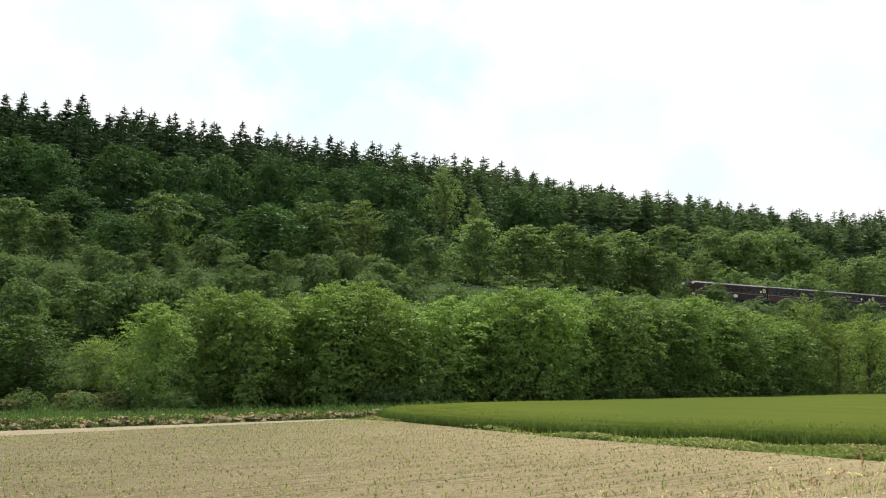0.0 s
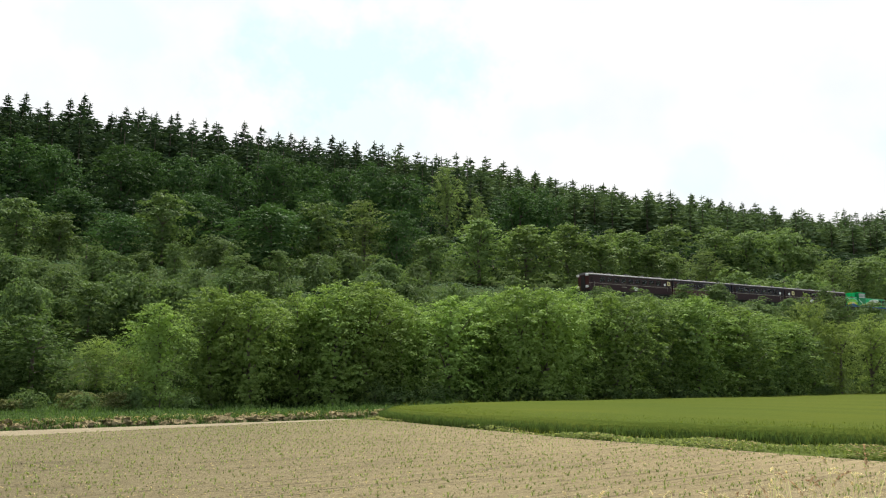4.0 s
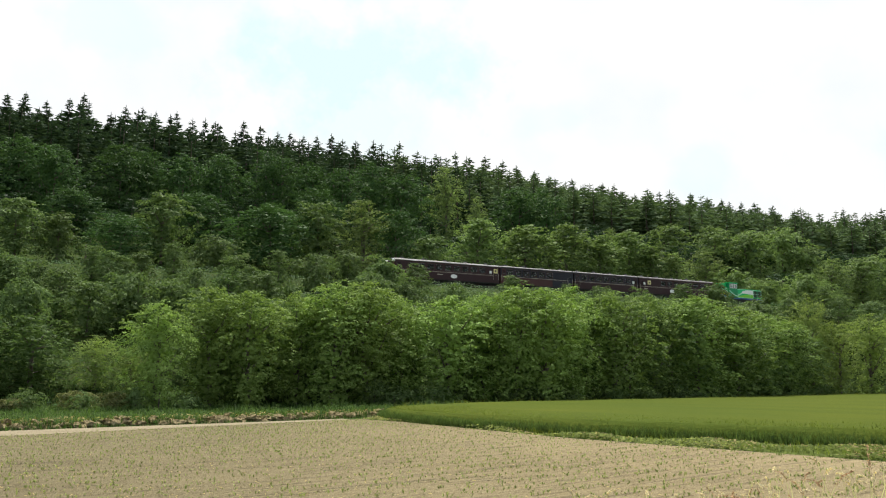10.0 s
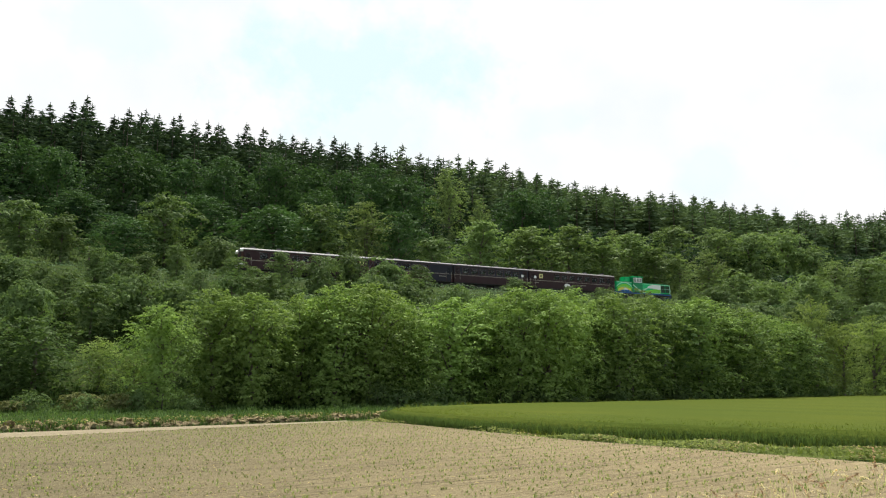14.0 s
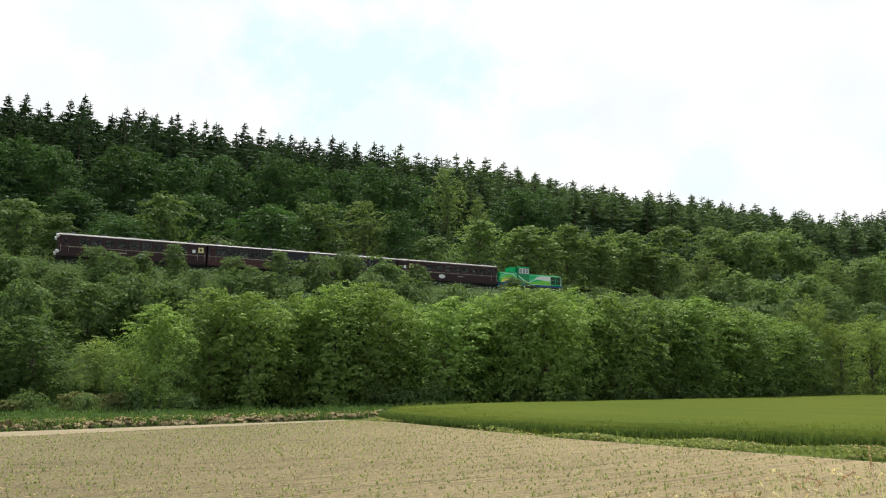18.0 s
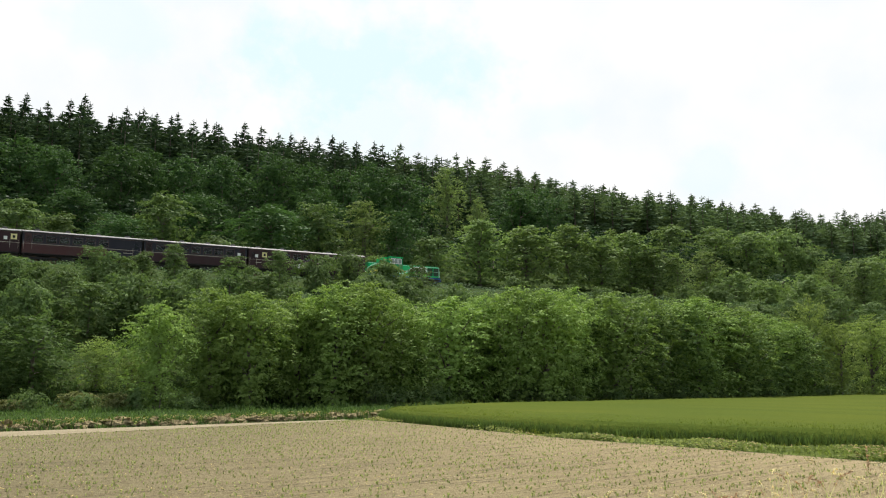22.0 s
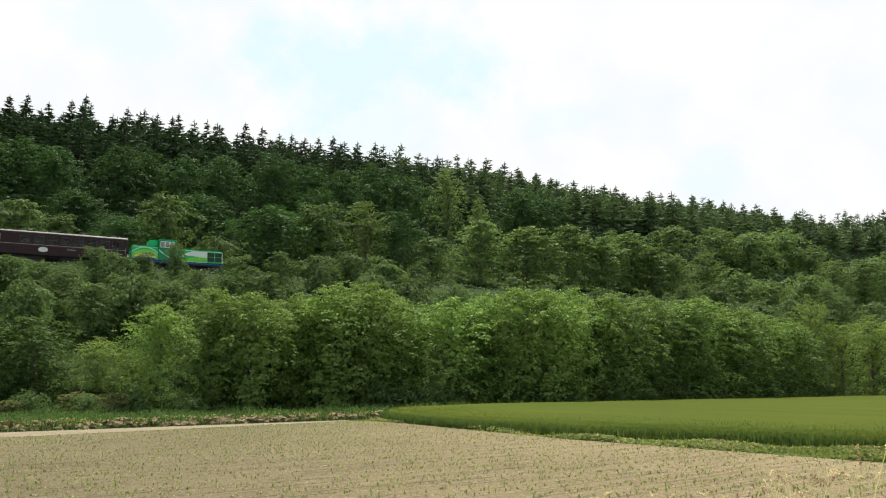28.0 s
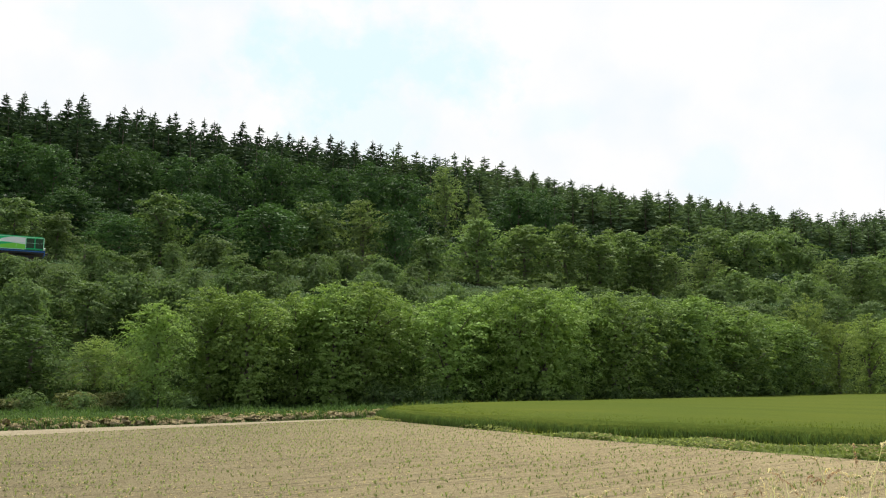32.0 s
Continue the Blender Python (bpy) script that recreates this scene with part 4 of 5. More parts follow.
def cereal():
    """Standing green cereal: a closed canopy with bare stalks along its cut edges."""
    bm = bmesh.new()
    bm.faces.new([bm.verts.new((x, y, CROP_H - 0.04)) for x, y in CROP])
    lo = [min(p[i] for p in CROP) for i in (0, 1)]
    hi = [max(p[i] for p in CROP) for i in (0, 1)]
    for axis in (0, 1):
        k = lo[axis] + 1.3
        while k < hi[axis]:
            no, co = [0, 0, 0], [0, 0, 0]
            no[axis], co[axis] = 1, k
            bmesh.ops.bisect_plane(bm, geom=bm.verts[:] + bm.edges[:] + bm.faces[:], plane_co=co, plane_no=no)
            k += 1.3 if k < 60 else 5
    rim = [e for e in bm.edges if len(e.link_faces) == 1]
    for v in bm.verts:
        v.co.z += 0.010 * math.sin(v.co.x * 1.1 + v.co.y * 0.4) * math.sin(v.co.y * 0.9) + 0.012 * math.sin(v.co.x * 0.23 - v.co.y * 0.19)
    for z, out_by in ((0.47, 0.12), (0.39, 0.15), (0.27, 0.14), (0.13, 0.10), (-0.02, 0.06)):
        ex = bmesh.ops.extrude_edge_only(bm, edges=rim)
        rim = [g for g in ex["geom"] if isinstance(g, bmesh.types.BMEdge)]
        for g in ex["geom"]:
            if isinstance(g, bmesh.types.BMVert):
                g.co.z = z + (0.02 * math.sin(g.co.x * 9) * math.sin(g.co.y * 7) if z > 0 else 0)
                g.co += Vector((g.co.x - 22, g.co.y - 45, 0)).normalized() * out_by
    ob = part("cereal_field", bm, CROPBED, None, "even green cereal crop standing knee-high", smooth=False)
    tagged(ob, category="crop", kind="structure")
    rng = np.random.default_rng(8)
    # stalks down the open edges, and the tips that stand above the canopy behind them
    cs, tips = [], []
    for i in range(7):
        (x0, y0), (x1, y1) = CROP[i], CROP[i + 1]
        l = math.hypot(x1 - x0, y1 - y0)
        nx, ny = (y1 - y0) / l, -(x1 - x0) / l
        m = int(760 * l)
        f, g = rng.uniform(0, 1, m), rng.uniform(-0.62, 0.15, m)
        cs.append(np.stack([x0 + (x1 - x0) * f + nx * g, y0 + (y1 - y0) * f + ny * g, 0.30 * np.clip(g + 0.6, 0, 0.6)], 1))
        m = int(260 * l)
        f, g = rng.uniform(0, 1, m), 4.0 * rng.uniform(0, 1, m) ** 2
        tips.append(np.stack([x0 + (x1 - x0) * f + nx * g, y0 + (y1 - y0) * f + ny * g, np.full(m, 0.38)], 1))
    c2 = np.concatenate(cs)
    v2, q2 = blades(c2, rng.uniform(0.22, 0.40, len(c2)), 0.35, 0.011, rng, 0.4)
    ob = new("cereal_stalks", fast_mesh("cereal_stalks", v2, q2, [CEREAL_STALK]))
    tagged(ob, "blue-green cereal stalks along the open edge of the crop", "crop", kind="stuff")
    c3 = np.concatenate(tips)
    c3 = c3[inside(CROP, c3[:, 0], c3[:, 1])]
    v3, q3 = blades(c3, rng.uniform(0.13, 0.24, len(c3)), 0.5, 0.008, rng, 0.5)
    ob = new("cereal_tips", fast_mesh("cereal_tips", v3, q3, [CEREAL]))
    tagged(ob, "yellow-green cereal ears above the canopy", "crop", kind="stuff")


cereal()


def strip_points(line, width, per_m2, rng):
    """Random points in a band to the far side of a line of points; one width, or one for each stretch."""
    out = []
    for i, ((x0, y0), (x1, y1)) in enumerate(zip(line, line[1:])):
        l = math.hypot(x1 - x0, y1 - y0)
        nx, ny = -(y1 - y0) / l, (x1 - x0) / l
        wide = width[i] if isinstance(width, tuple) else width
        m = int(l * abs(wide) * per_m2)
        f, g = rng.uniform(0, 1, m), rng.uniform(0, 1, m) * wide
        out.append(np.stack([x0 + (x1 - x0) * f + nx * g, y0 + (y1 - y0) * f + ny * g], 1))
    return np.concatenate(out)


VERGE_LINE = [(21.0, -2.4), (9.5, 18.8), (7.8, 21.6), (3.9, 27.5), (-1.7, 39.6), (-3.8, 43.4)]


def verge():
    rng = np.random.default_rng(21)
    p = strip_points(VERGE_LINE, (-2.6, -2.4, -2.0, -1.3, -1.0), 210, rng)
    p = p[(p[:, 1] > 12) & ~inside(CROP, p[:, 0], p[:, 1])]
    # the verge is humped, and its edge wanders
    hump = 0.10 + 0.10 * np.sin(p[:, 0] * 1.9 + p[:, 1] * 0.8) * np.sin(p[:, 1] * 1.1)
    c = np.concatenate([p + rng.normal(0, 0.06, p.shape), (hump * rng.uniform(0.2, 1.1, len(p)))[:, None]], 1)
    v1, q1 = leaf_quads(c, np.tile((-0.2, -0.4, 1.0), (len(p), 1)), 0.11, rng, 0.1, 0.6)
    k = rng.uniform(0, 1, len(p)) < 0.25
    v2, q2 = blades(np.concatenate([p[k], np.zeros((k.sum(), 1))], 1), rng.uniform(0.1, 0.32, k.sum()), 0.8, 0.008, rng, 0.9)
    green = np.sin(p[:, 0] * 1.1 + p[:, 1] * 0.5) + 0.8 * np.sin(p[:, 1] * 0.9 + 2.0) + rng.normal(0, 0.5, len(p)) > 0.1
    slots = np.concatenate([green, np.tile(green[k], 2)]).astype(int)
    ob = new("verge_grass", fast_mesh("verge_grass", np.concatenate([v1, v2]), np.concatenate([q1, q2 + len(v1)]), [WEED, CEREAL], slots))
    tagged(ob, "bright green weedy verge between field and crop", "grass", kind="stuff")
    keep = rng.uniform(0, 1, len(p)) < 0.5 * np.clip(np.sin(p[:, 1] * 0.9 + 1) * np.sin(p[:, 0] * 1.3) + 0.5, 0, 1)
    v1, q1 = leaf_quads(c[keep] + np.array((0, 0, 0.02)), np.tile((0.0, -0.3, 1.0), (keep.sum(), 1)), 0.11, rng, 0.3, 0.3)
    ob = new("dry_verge_grass", fast_mesh("dry_verge_grass", v1, q1, [STRAW]))
    tagged(ob, "dry straw-coloured grass in the verge", "grass", kind="stuff")


verge()


def bank_grass():
    """Grass between the farm track and the trees, and along the far edge of the crop."""
    rng = np.random.default_rng(22)
    n = 36000
    y = 30 + 42 * rng.uniform(0, 1, n)
    x = -y * rng.uniform(-0.06, 0.6, n)
    u, v = x * SU + y * CU, -x * CU + y * SU
    edge = 43.5 + (x + 3.9) * 1.17
    ok = (y > edge + 1.2) & (v < 72) & ~inside(CROP, x, y)
    x, y = x[ok], y[ok]
    c = np.stack([x, y, land(x, y)], 1)
    patch = np.sin(x * 0.9 + 1.4 * np.sin(y * 0.6)) * np.sin(y * 0.8 + 1.1 * np.sin(x * 0.5))
    tall = (0.12 + 0.24 * np.clip((y - 50) / 14, 0, 1)) * (1.0 + 0.75 * patch)
    v1, q1 = blades(c, tall * rng.uniform(0.5, 1.6, len(x)), 0.9, 0.02, rng, 0.9)
    far = [(-2.4, 49.2), (2.5, 59.6), (14.5, 72.6), (28.5, 87.8), (53.5, 118.6), (80, 150)]
    p = strip_points(far, 5.5, 11, rng)
    c = np.concatenate([p, np.zeros((len(p), 1))], 1)
    v2, q2 = blades(c, rng.uniform(0.2, 0.62, len(p)), 0.5, 0.025, rng, 0.8)
    ob = new("meadow_grass", fast_mesh("meadow_grass", np.concatenate([v1, v2]), np.concatenate([q1, q2 + len(v1)]), [GRASS]))
    tagged(ob, "uneven green grass below the tree belt", "grass", kind="stuff")
    # a paler fringe right behind the crop
    p = strip_points(far, 1.3, 22, rng)
    p = p[rng.uniform(0, 1, len(p)) < 0.35 + 0.65 * np.sin(p[:, 0] * 0.9) ** 2]
    v3, q3 = blades(np.concatenate([p, np.zeros((len(p), 1))], 1), rng.uniform(0.4, 1.0, len(p)) ** 1.5 * 0.95, 0.6, 0.022, rng, 0.8)
    tagged(new("fringe_grass", fast_mesh("fringe_grass", v3, q3, [WEED])), "pale green grass fringe behind the crop", "grass", kind="stuff")


bank_grass()


def brambles():
    """Low scrub along the far edge of the crop and the foot of the bank."""
    far = [(-8, 64.5), (-2, 67.5), (8, 71.5), (15, 77.5), (26, 89.5), (42, 107.0), (52.0, 120.5), (80, 153)]
    for (x0, y0), (x1, y1) in zip(far, far[1:]):
        l = math.hypot(x1 - x0, y1 - y0)
        n = int(l / 2.6)
        for i in range(n):
            f = (i + rnd.random()) / n
            x, y = x0 + (x1 - x0) * f + rnd.uniform(-1, 0.6), y0 + (y1 - y0) * f + rnd.uniform(-0.3, 1.5)
            plant("bramble", BRAMBLE_MESH[rnd.randrange(3)], x, y, rnd.uniform(0.9, 2.0), rnd.uniform(1.0, 1.9), 6, 6, "low green bramble scrub beyond the crop", "shrub", "scrub along the field edge", rnd.uniform(0, 360))
    for x, y, h, w in ((-28.0, 58.0, 0.8, 1.4), (-24.4, 59.4, 1.3, 1.4), (-21.3, 58.5, 1.2, 1.5), (-31.0, 57.5, 1.0, 1.8)):
        plant("bramble", DRY_MESH[rnd.randrange(2)], x, y, h, w, 6, 6, "brownish tangled bramble scrub with dry stalks below the trees", "shrub", "scrub along the field edge", rnd.uniform(0, 360))
    for x, y, h, w in ((-26.2, 56.6, 1.3, 1.2), (-23.0, 57.5, 1.1, 1.1), (-29.6, 56.0, 1.0, 1.3), (-19.8, 57.6, 1.4, 1.1), (-16.8, 58.6, 1.0, 1.4)):
        plant("bramble", BRAMBLE_MESH[rnd.randrange(3)], x, y, h, w, 6, 6, "low fresh green bramble scrub below the trees", "shrub", "scrub along the field edge", rnd.uniform(0, 360))


brambles()


def undergrowth():
    """Nettles and weeds over the railway bank and the ground under the wood, with shade in their colour."""
    rng = np.random.default_rng(31)
    n = 60000
    u, v = rng.uniform(-25, 190, n), 64 + 136 * rng.uniform(0, 1, n) ** 1.3
    v[:22000] = rng.uniform(98, 117, 22000)
    x, y = u * SU - v * CU, u * CU + v * SU
    foot = np.minimum(98, 66 + np.maximum(0, u - 50) * 0.42)
    ok = (v > foot - 1) & (np.abs(v - TRACK_V - BEND * (u - 60)) > 2.6) & (x > -0.62 * y) & (x < 0.6 * y) & ~inside(CROP, x, y)
    x, y = x[ok], y[ok]
    c = np.stack([x, y, land(x, y) + rng.uniform(0.05, 0.9, len(x)) * (0.6 + 0.4 * np.sin(x * 0.7) * np.sin(y * 0.5))], 1)
    vv, q = leaf_quads(c, np.tile((0.1, -0.3, 1.0), (len(x), 1)), 0.29, rng, 0.1, 0.6)
    # the oak's dark leaf colour stands in for shade between the shrubs
    ob = new("undergrowth", fast_mesh("undergrowth", vv, q, [LEAF_OAK]))
    tagged(ob, "nettles and weeds over the railway bank, gap shade in their leaf colour", "undergrowth", kind="stuff")


undergrowth()


def earth_bank():
    """A low ridge of turned clods along the farm track."""
    rng = random.Random(4)
    meshes = []
    for i in range(5):
        bm = bmesh.new()
        bmesh.ops.create_icosphere(bm, subdivisions=2, radius=1.0)
        for v in bm.verts:
            v.co *= 1 + 0.75 * noise.noise(v.co * 1.7 + Vector((i * 9, 0, 0))) + 0.65 * noise.noise(v.co * 3.9 + Vector((0, i * 5, 0)))
            v.co.z *= 0.6
        me = bpy.data.meshes.new("clod")
        bm.to_mesh(me)
        bm.free()
        me.materials.append(CLOD)
        meshes.append(me)
    root = empty("earth_bank", pose(-12, 36.5, 0), "low ridge of turned brown earth clods and straw", "earth bank")
    line = [(-26, 19.5), (-16.6, 31.0), (-4.9, 44.9), (-2.9, 46.6)]
    for (x0, y0), (x1, y1) in zip(line, line[1:]):
        l = math.hypot(x1 - x0, y1 - y0)
        for i in range(int(l * 11)):
            f, g = rng.random(), rng.uniform(-0.1, 1.0)
            x, y = x0 + (x1 - x0) * f - (y1 - y0) / l * g, y0 + (y1 - y0) * f + (x1 - x0) / l * g
            ob = new("clod", meshes[rng.randrange(5)])
            ob.parent = root
            s = rng.uniform(0.06, 0.24)
            ob.matrix_basis = pose(-root.location.x, -root.location.y, 0) @ pose(x, y, s * 0.25 + 0.30 * max(0, 1 - abs(g - 0.45) / 0.6) * rng.random(), rng.uniform(-15, 15), rng.uniform(-15, 15), rng.uniform(0, 360)) @ Matrix.Diagonal((s * rng.uniform(0.8, 1.5), s, s * rng.uniform(0.7, 1.1), 1))


earth_bank()


def bank_straw():
    """Dry straw and fresh weeds among the clods."""
    rng = np.random.default_rng(41)
    line = [(-26, 19.5), (-16.6, 31.0), (-4.9, 44.9), (-2.9, 46.6)]
    for name, per, mat, size, label in (("bank_straw", 105, STRAW, 0.16, "dry straw caught among the clods"), ("bank_weeds", 60, WEED, 0.12, "fresh green weeds on the earth bank")):
        p = strip_points(line, 1.1, per, rng)
        k = 0.5 + 0.5 * np.sin(p[:, 0] * 1.7 + (2 if per == 105 else 0)) * np.sin(p[:, 1] * 1.3)
        p = p[rng.uniform(0, 1, len(p)) < k]
        c = np.concatenate([p, rng.uniform(0.05, 0.4, (len(p), 1))], 1)
        v, q = leaf_quads(c, rng.normal(0, 0.5, (len(p), 3)) + np.array((0, -0.5, 1.0)), size, rng, 0.2, 0.2 if per == 105 else 0.6)
        tagged(new(name, fast_mesh(name, v, q, [mat])), label, "grass", kind="stuff")


bank_straw()


def bank_tufts():
    """Clumps of fresh grass along the crest and the back of the earth bank."""
    rng = np.random.default_rng(43)
    line = [(-26, 19.5), (-16.6, 31.0), (-4.9, 44.9), (-2.9, 46.6), (-2.2, 47.6)]
    mid = strip_points(line, 1.7, 4.2, rng)
    mid = mid[rng.uniform(0, 1, len(mid)) < 0.35 + 0.5 * np.sin(mid[:, 1] * 0.7 + 0.4) ** 2]
    c = np.repeat(mid, 26, 0) + rng.normal(0, 0.16, (len(mid) * 26, 2))
    tall = np.repeat(rng.uniform(0.22, 0.62, len(mid)), 26) * rng.uniform(0.5, 1.15, len(c))
    v, q = blades(np.concatenate([c, np.full((len(c), 1), 0.08)], 1), tall, 0.7, 0.012, rng, 0.9)
    tagged(new("bank_grass_tufts", fast_mesh("bank_grass_tufts", v, q, [GRASS])), "fresh green grass tufts on the earth bank", "grass", kind="stuff")


bank_tufts()


def ribbon(points, radii):
    """A flat grass stem along the points."""
    side = np.array((0.95, 0.3, 0.0))
    verts = [p + side * r * k for p, r in zip(points, radii) for k in (-1, 1)]
    return verts, [(2 * i, 2 * i + 1, 2 * i + 3, 2 * i + 2) for i in range(len(points) - 1)]


def tussock(x, y, n, seed, tall, spread):
    """Tall flowering grass by the camera: stems and feathery heads."""
    rng = np.random.default_rng(seed)
    root = empty("grass_tussock", pose(x, y, 0), "tall flowering grass with pale stems and brownish heads", "grass", "tall grass at the field edge")
    for i in range(n):
        b = np.array((*rng.normal(0, spread, 2), -0.05))
        h = tall * rng.uniform(0.6, 1.05)
        a = rng.uniform(0, 6.28)
        d = np.array((math.cos(a), math.sin(a), 0)) * h * rng.uniform(0.04, 0.24)
        pts = [b, b + d * 0.2 + np.array((0, 0, h * 0.4)), b + d * 0.55 + np.array((0, 0, h * 0.75)), b + d * 1.1 + np.array((0, 0, h))]
        stem = new("stem", fast_mesh("stem", *ribbon(pts, (0.0044, 0.0038, 0.003, 0.0018)), [STEM]))
        stem.parent = root
        top, ax = pts[-1], pts[-1] - pts[-2]
        ax /= np.linalg.norm(ax)
        brown = rng.random() < 0.16
        k, long = 60, rng.uniform(0.10, 0.17) if brown else rng.uniform(0.06, 0.11)
        f = rng.uniform(0, 1, k)
        fall = np.array((math.cos(a), math.sin(a), -0.9)) * rng.uniform(0.02, 0.10)
        c = top + ax * (f[:, None] * long - 0.02) + fall * (f[:, None] ** 2) + rng.normal(0, 0.0048, (k, 3)) * (1.2 - f[:, None])
        head = new("seed_head", fast_mesh("seed_head", *leaf_quads(c, rng.normal(0, 1, (k, 3)), 0.016, rng, -1.2, 0.45), [BROWN_HEAD if brown else SEED]))
        tagged(head, kind="stuff").parent = stem
    bl = np.concatenate([rng.normal(0, spread, (n * 7, 2)), np.full((n * 7, 1), -0.03)], 1)
    bv, bq = blades(bl, tall * rng.uniform(0.2, 0.75, n * 7), 0.6, 0.006, rng, 1.1)
    ob = new("leaf_tuft", fast_mesh("leaf_tuft", bv, bq, [STEM]))
    tagged(ob, kind="stuff").parent = root
    return root


TUSSOCKS = [tussock(*place) for place in (
    (2.12, 5.0, 9, 1, 1.30, 0.14), (2.42, 5.3, 9, 11, 1.24, 0.14), (1.95, 4.8, 8, 12, 1.10, 0.18), (2.75, 5.9, 16, 2, 1.1, 0.30), (1.7, 5.4, 12, 3, 1.02, 0.25),
    (1.1, 6.0, 10, 4, 0.90, 0.30), (2.55, 5.6, 16, 13, 0.92, 0.3), (2.2, 6.2, 16, 14, 0.82, 0.35), (2.9, 7.3, 18, 5, 0.95, 0.40), (2.3, 7.6, 14, 6, 0.85, 0.4),
    (3.1, 6.4, 28, 7, 0.95, 0.32), (2.65, 6.6, 24, 8, 0.88, 0.36), (1.5, 7.2, 14, 9, 0.75, 0.4), (0.7, 6.6, 8, 15, 0.72, 0.35), (1.9, 6.9, 16, 16, 0.78, 0.35),
)]


# ---------------------------------------------------------------- railway and train
def railway():
    bed = bmesh.new()
    prof = [(-3.0, 15.45), (-1.7, 15.92), (1.7, 15.92), (3.0, 15.45)]
    ends = []
    for u in (-250, 650):
        ends.append([bed.verts.new((*track_at(u, p), z)) for p, z in [(p, z - 16.1 + rail_z(u)) for p, z in prof]])
    for i in range(3):
        bed.faces.new((ends[0][i], ends[1][i], ends[1][i + 1], ends[0][i + 1]))
    tagged(part("trackbed", bed, BALLAST, None, "grey-brown stone ballast bed of the railway"), category="trackbed", kind="structure")
    for s in (-1, 1):
        bm = bmesh.new()
        for a0, a1, z0, z1 in ((0.065, -0.065, -0.15, -0.125), (0.012, -0.012, -0.125, -0.04), (0.036, -0.036, -0.04, 0.0)):
            e = []
            for u in (-250, 650):
                e.append([bm.verts.new((*track_at(u, s * 0.7535 + p), z)) for p, z in ((a1, z0 + rail_z(u)), (a0, z0 + rail_z(u)), (a0, z1 + rail_z(u)), (a1, z1 + rail_z(u)))])
            for i in range(4):
                j = (i + 1) % 4
                bm.faces.new((e[0][i], e[0][j], e[1][j], e[1][i]))
        tagged(part("rail", bm, STEEL, None, "worn brown steel rail on wooden sleepers"), category="rail", kind="structure")
    bm = boxed(-0.13, 0.13, -1.25, 1.25, -0.12, 0.035, bevel=0.02)
    me = bpy.data.meshes.new("sleeper")
    bm.to_mesh(me)
    bm.free()
    me.materials.append(SLEEPER)
    root = empty("sleepers", pose(*track_at(0), rail_z(0) - 0.18, 0, -math.degrees(GRADE), TRACK_TURN), "row of dark wooden sleepers under the rails", "sleepers", kind="structure")
    for i in range(280):
        ob = new("sleeper", me)
        ob.parent = root
        ob.matrix_basis = pose(-20 + i * 0.65, 0, 0)


railway()


def bogie(parent, x, wheelbase, r, label=""):
    """Frame with two wheelsets; the wheelsets are returned, since they turn."""
    fr = bmesh.new()
    for s in (-1, 1):
        box(fr, x - wheelbase / 2 - 0.55, x + wheelbase / 2 + 0.55, s * 1.02 - 0.06, s * 1.02 + 0.06, r - 0.02, r + 0.26, bevel=0.03)
        for k in (-1, 1):
            box(fr, x + k * wheelbase / 2 - 0.16, x + k * wheelbase / 2 + 0.16, s * 1.1 - 0.08, s * 1.1 + 0.08, r - 0.18, r + 0.18, bevel=0.03)
        for k in (-0.28, 0.0, 0.28):
            cyl(fr, x + k, s * 1.06, r - 0.02, 0.09, 0.42, segments=10)
    box(fr, x - 0.35, x + 0.35, -1.0, 1.0, r + 0.05, r + 0.3)
    frame_ob = part("bogie", fr, BLACK, parent)
    sets = []
    for k in (-1, 1):
        bm = bmesh.new()
        cyl(bm, 0, 0, 0, 0.085, 2.1, "y", 10)
        for s in (-1, 1):
            cyl(bm, 0, s * 0.76, 0, r, 0.10, "y", 24)
            cyl(bm, 0, s * 0.715, 0, r + 0.028, 0.03, "y", 24)
            for j in range(6):
                w = j * math.pi / 3
                cyl(bm, 0.62 * r * math.cos(w), s * 0.80, 0.62 * r * math.sin(w), 0.06, 0.06, "y", 8)
        ws = part("wheelset", bm, STEEL, frame_ob)
        ws.matrix_basis = pose(x + k * wheelbase / 2, 0, r)
        sets.append((ws, x + k * wheelbase / 2, r))
    return sets


WHEELS = []


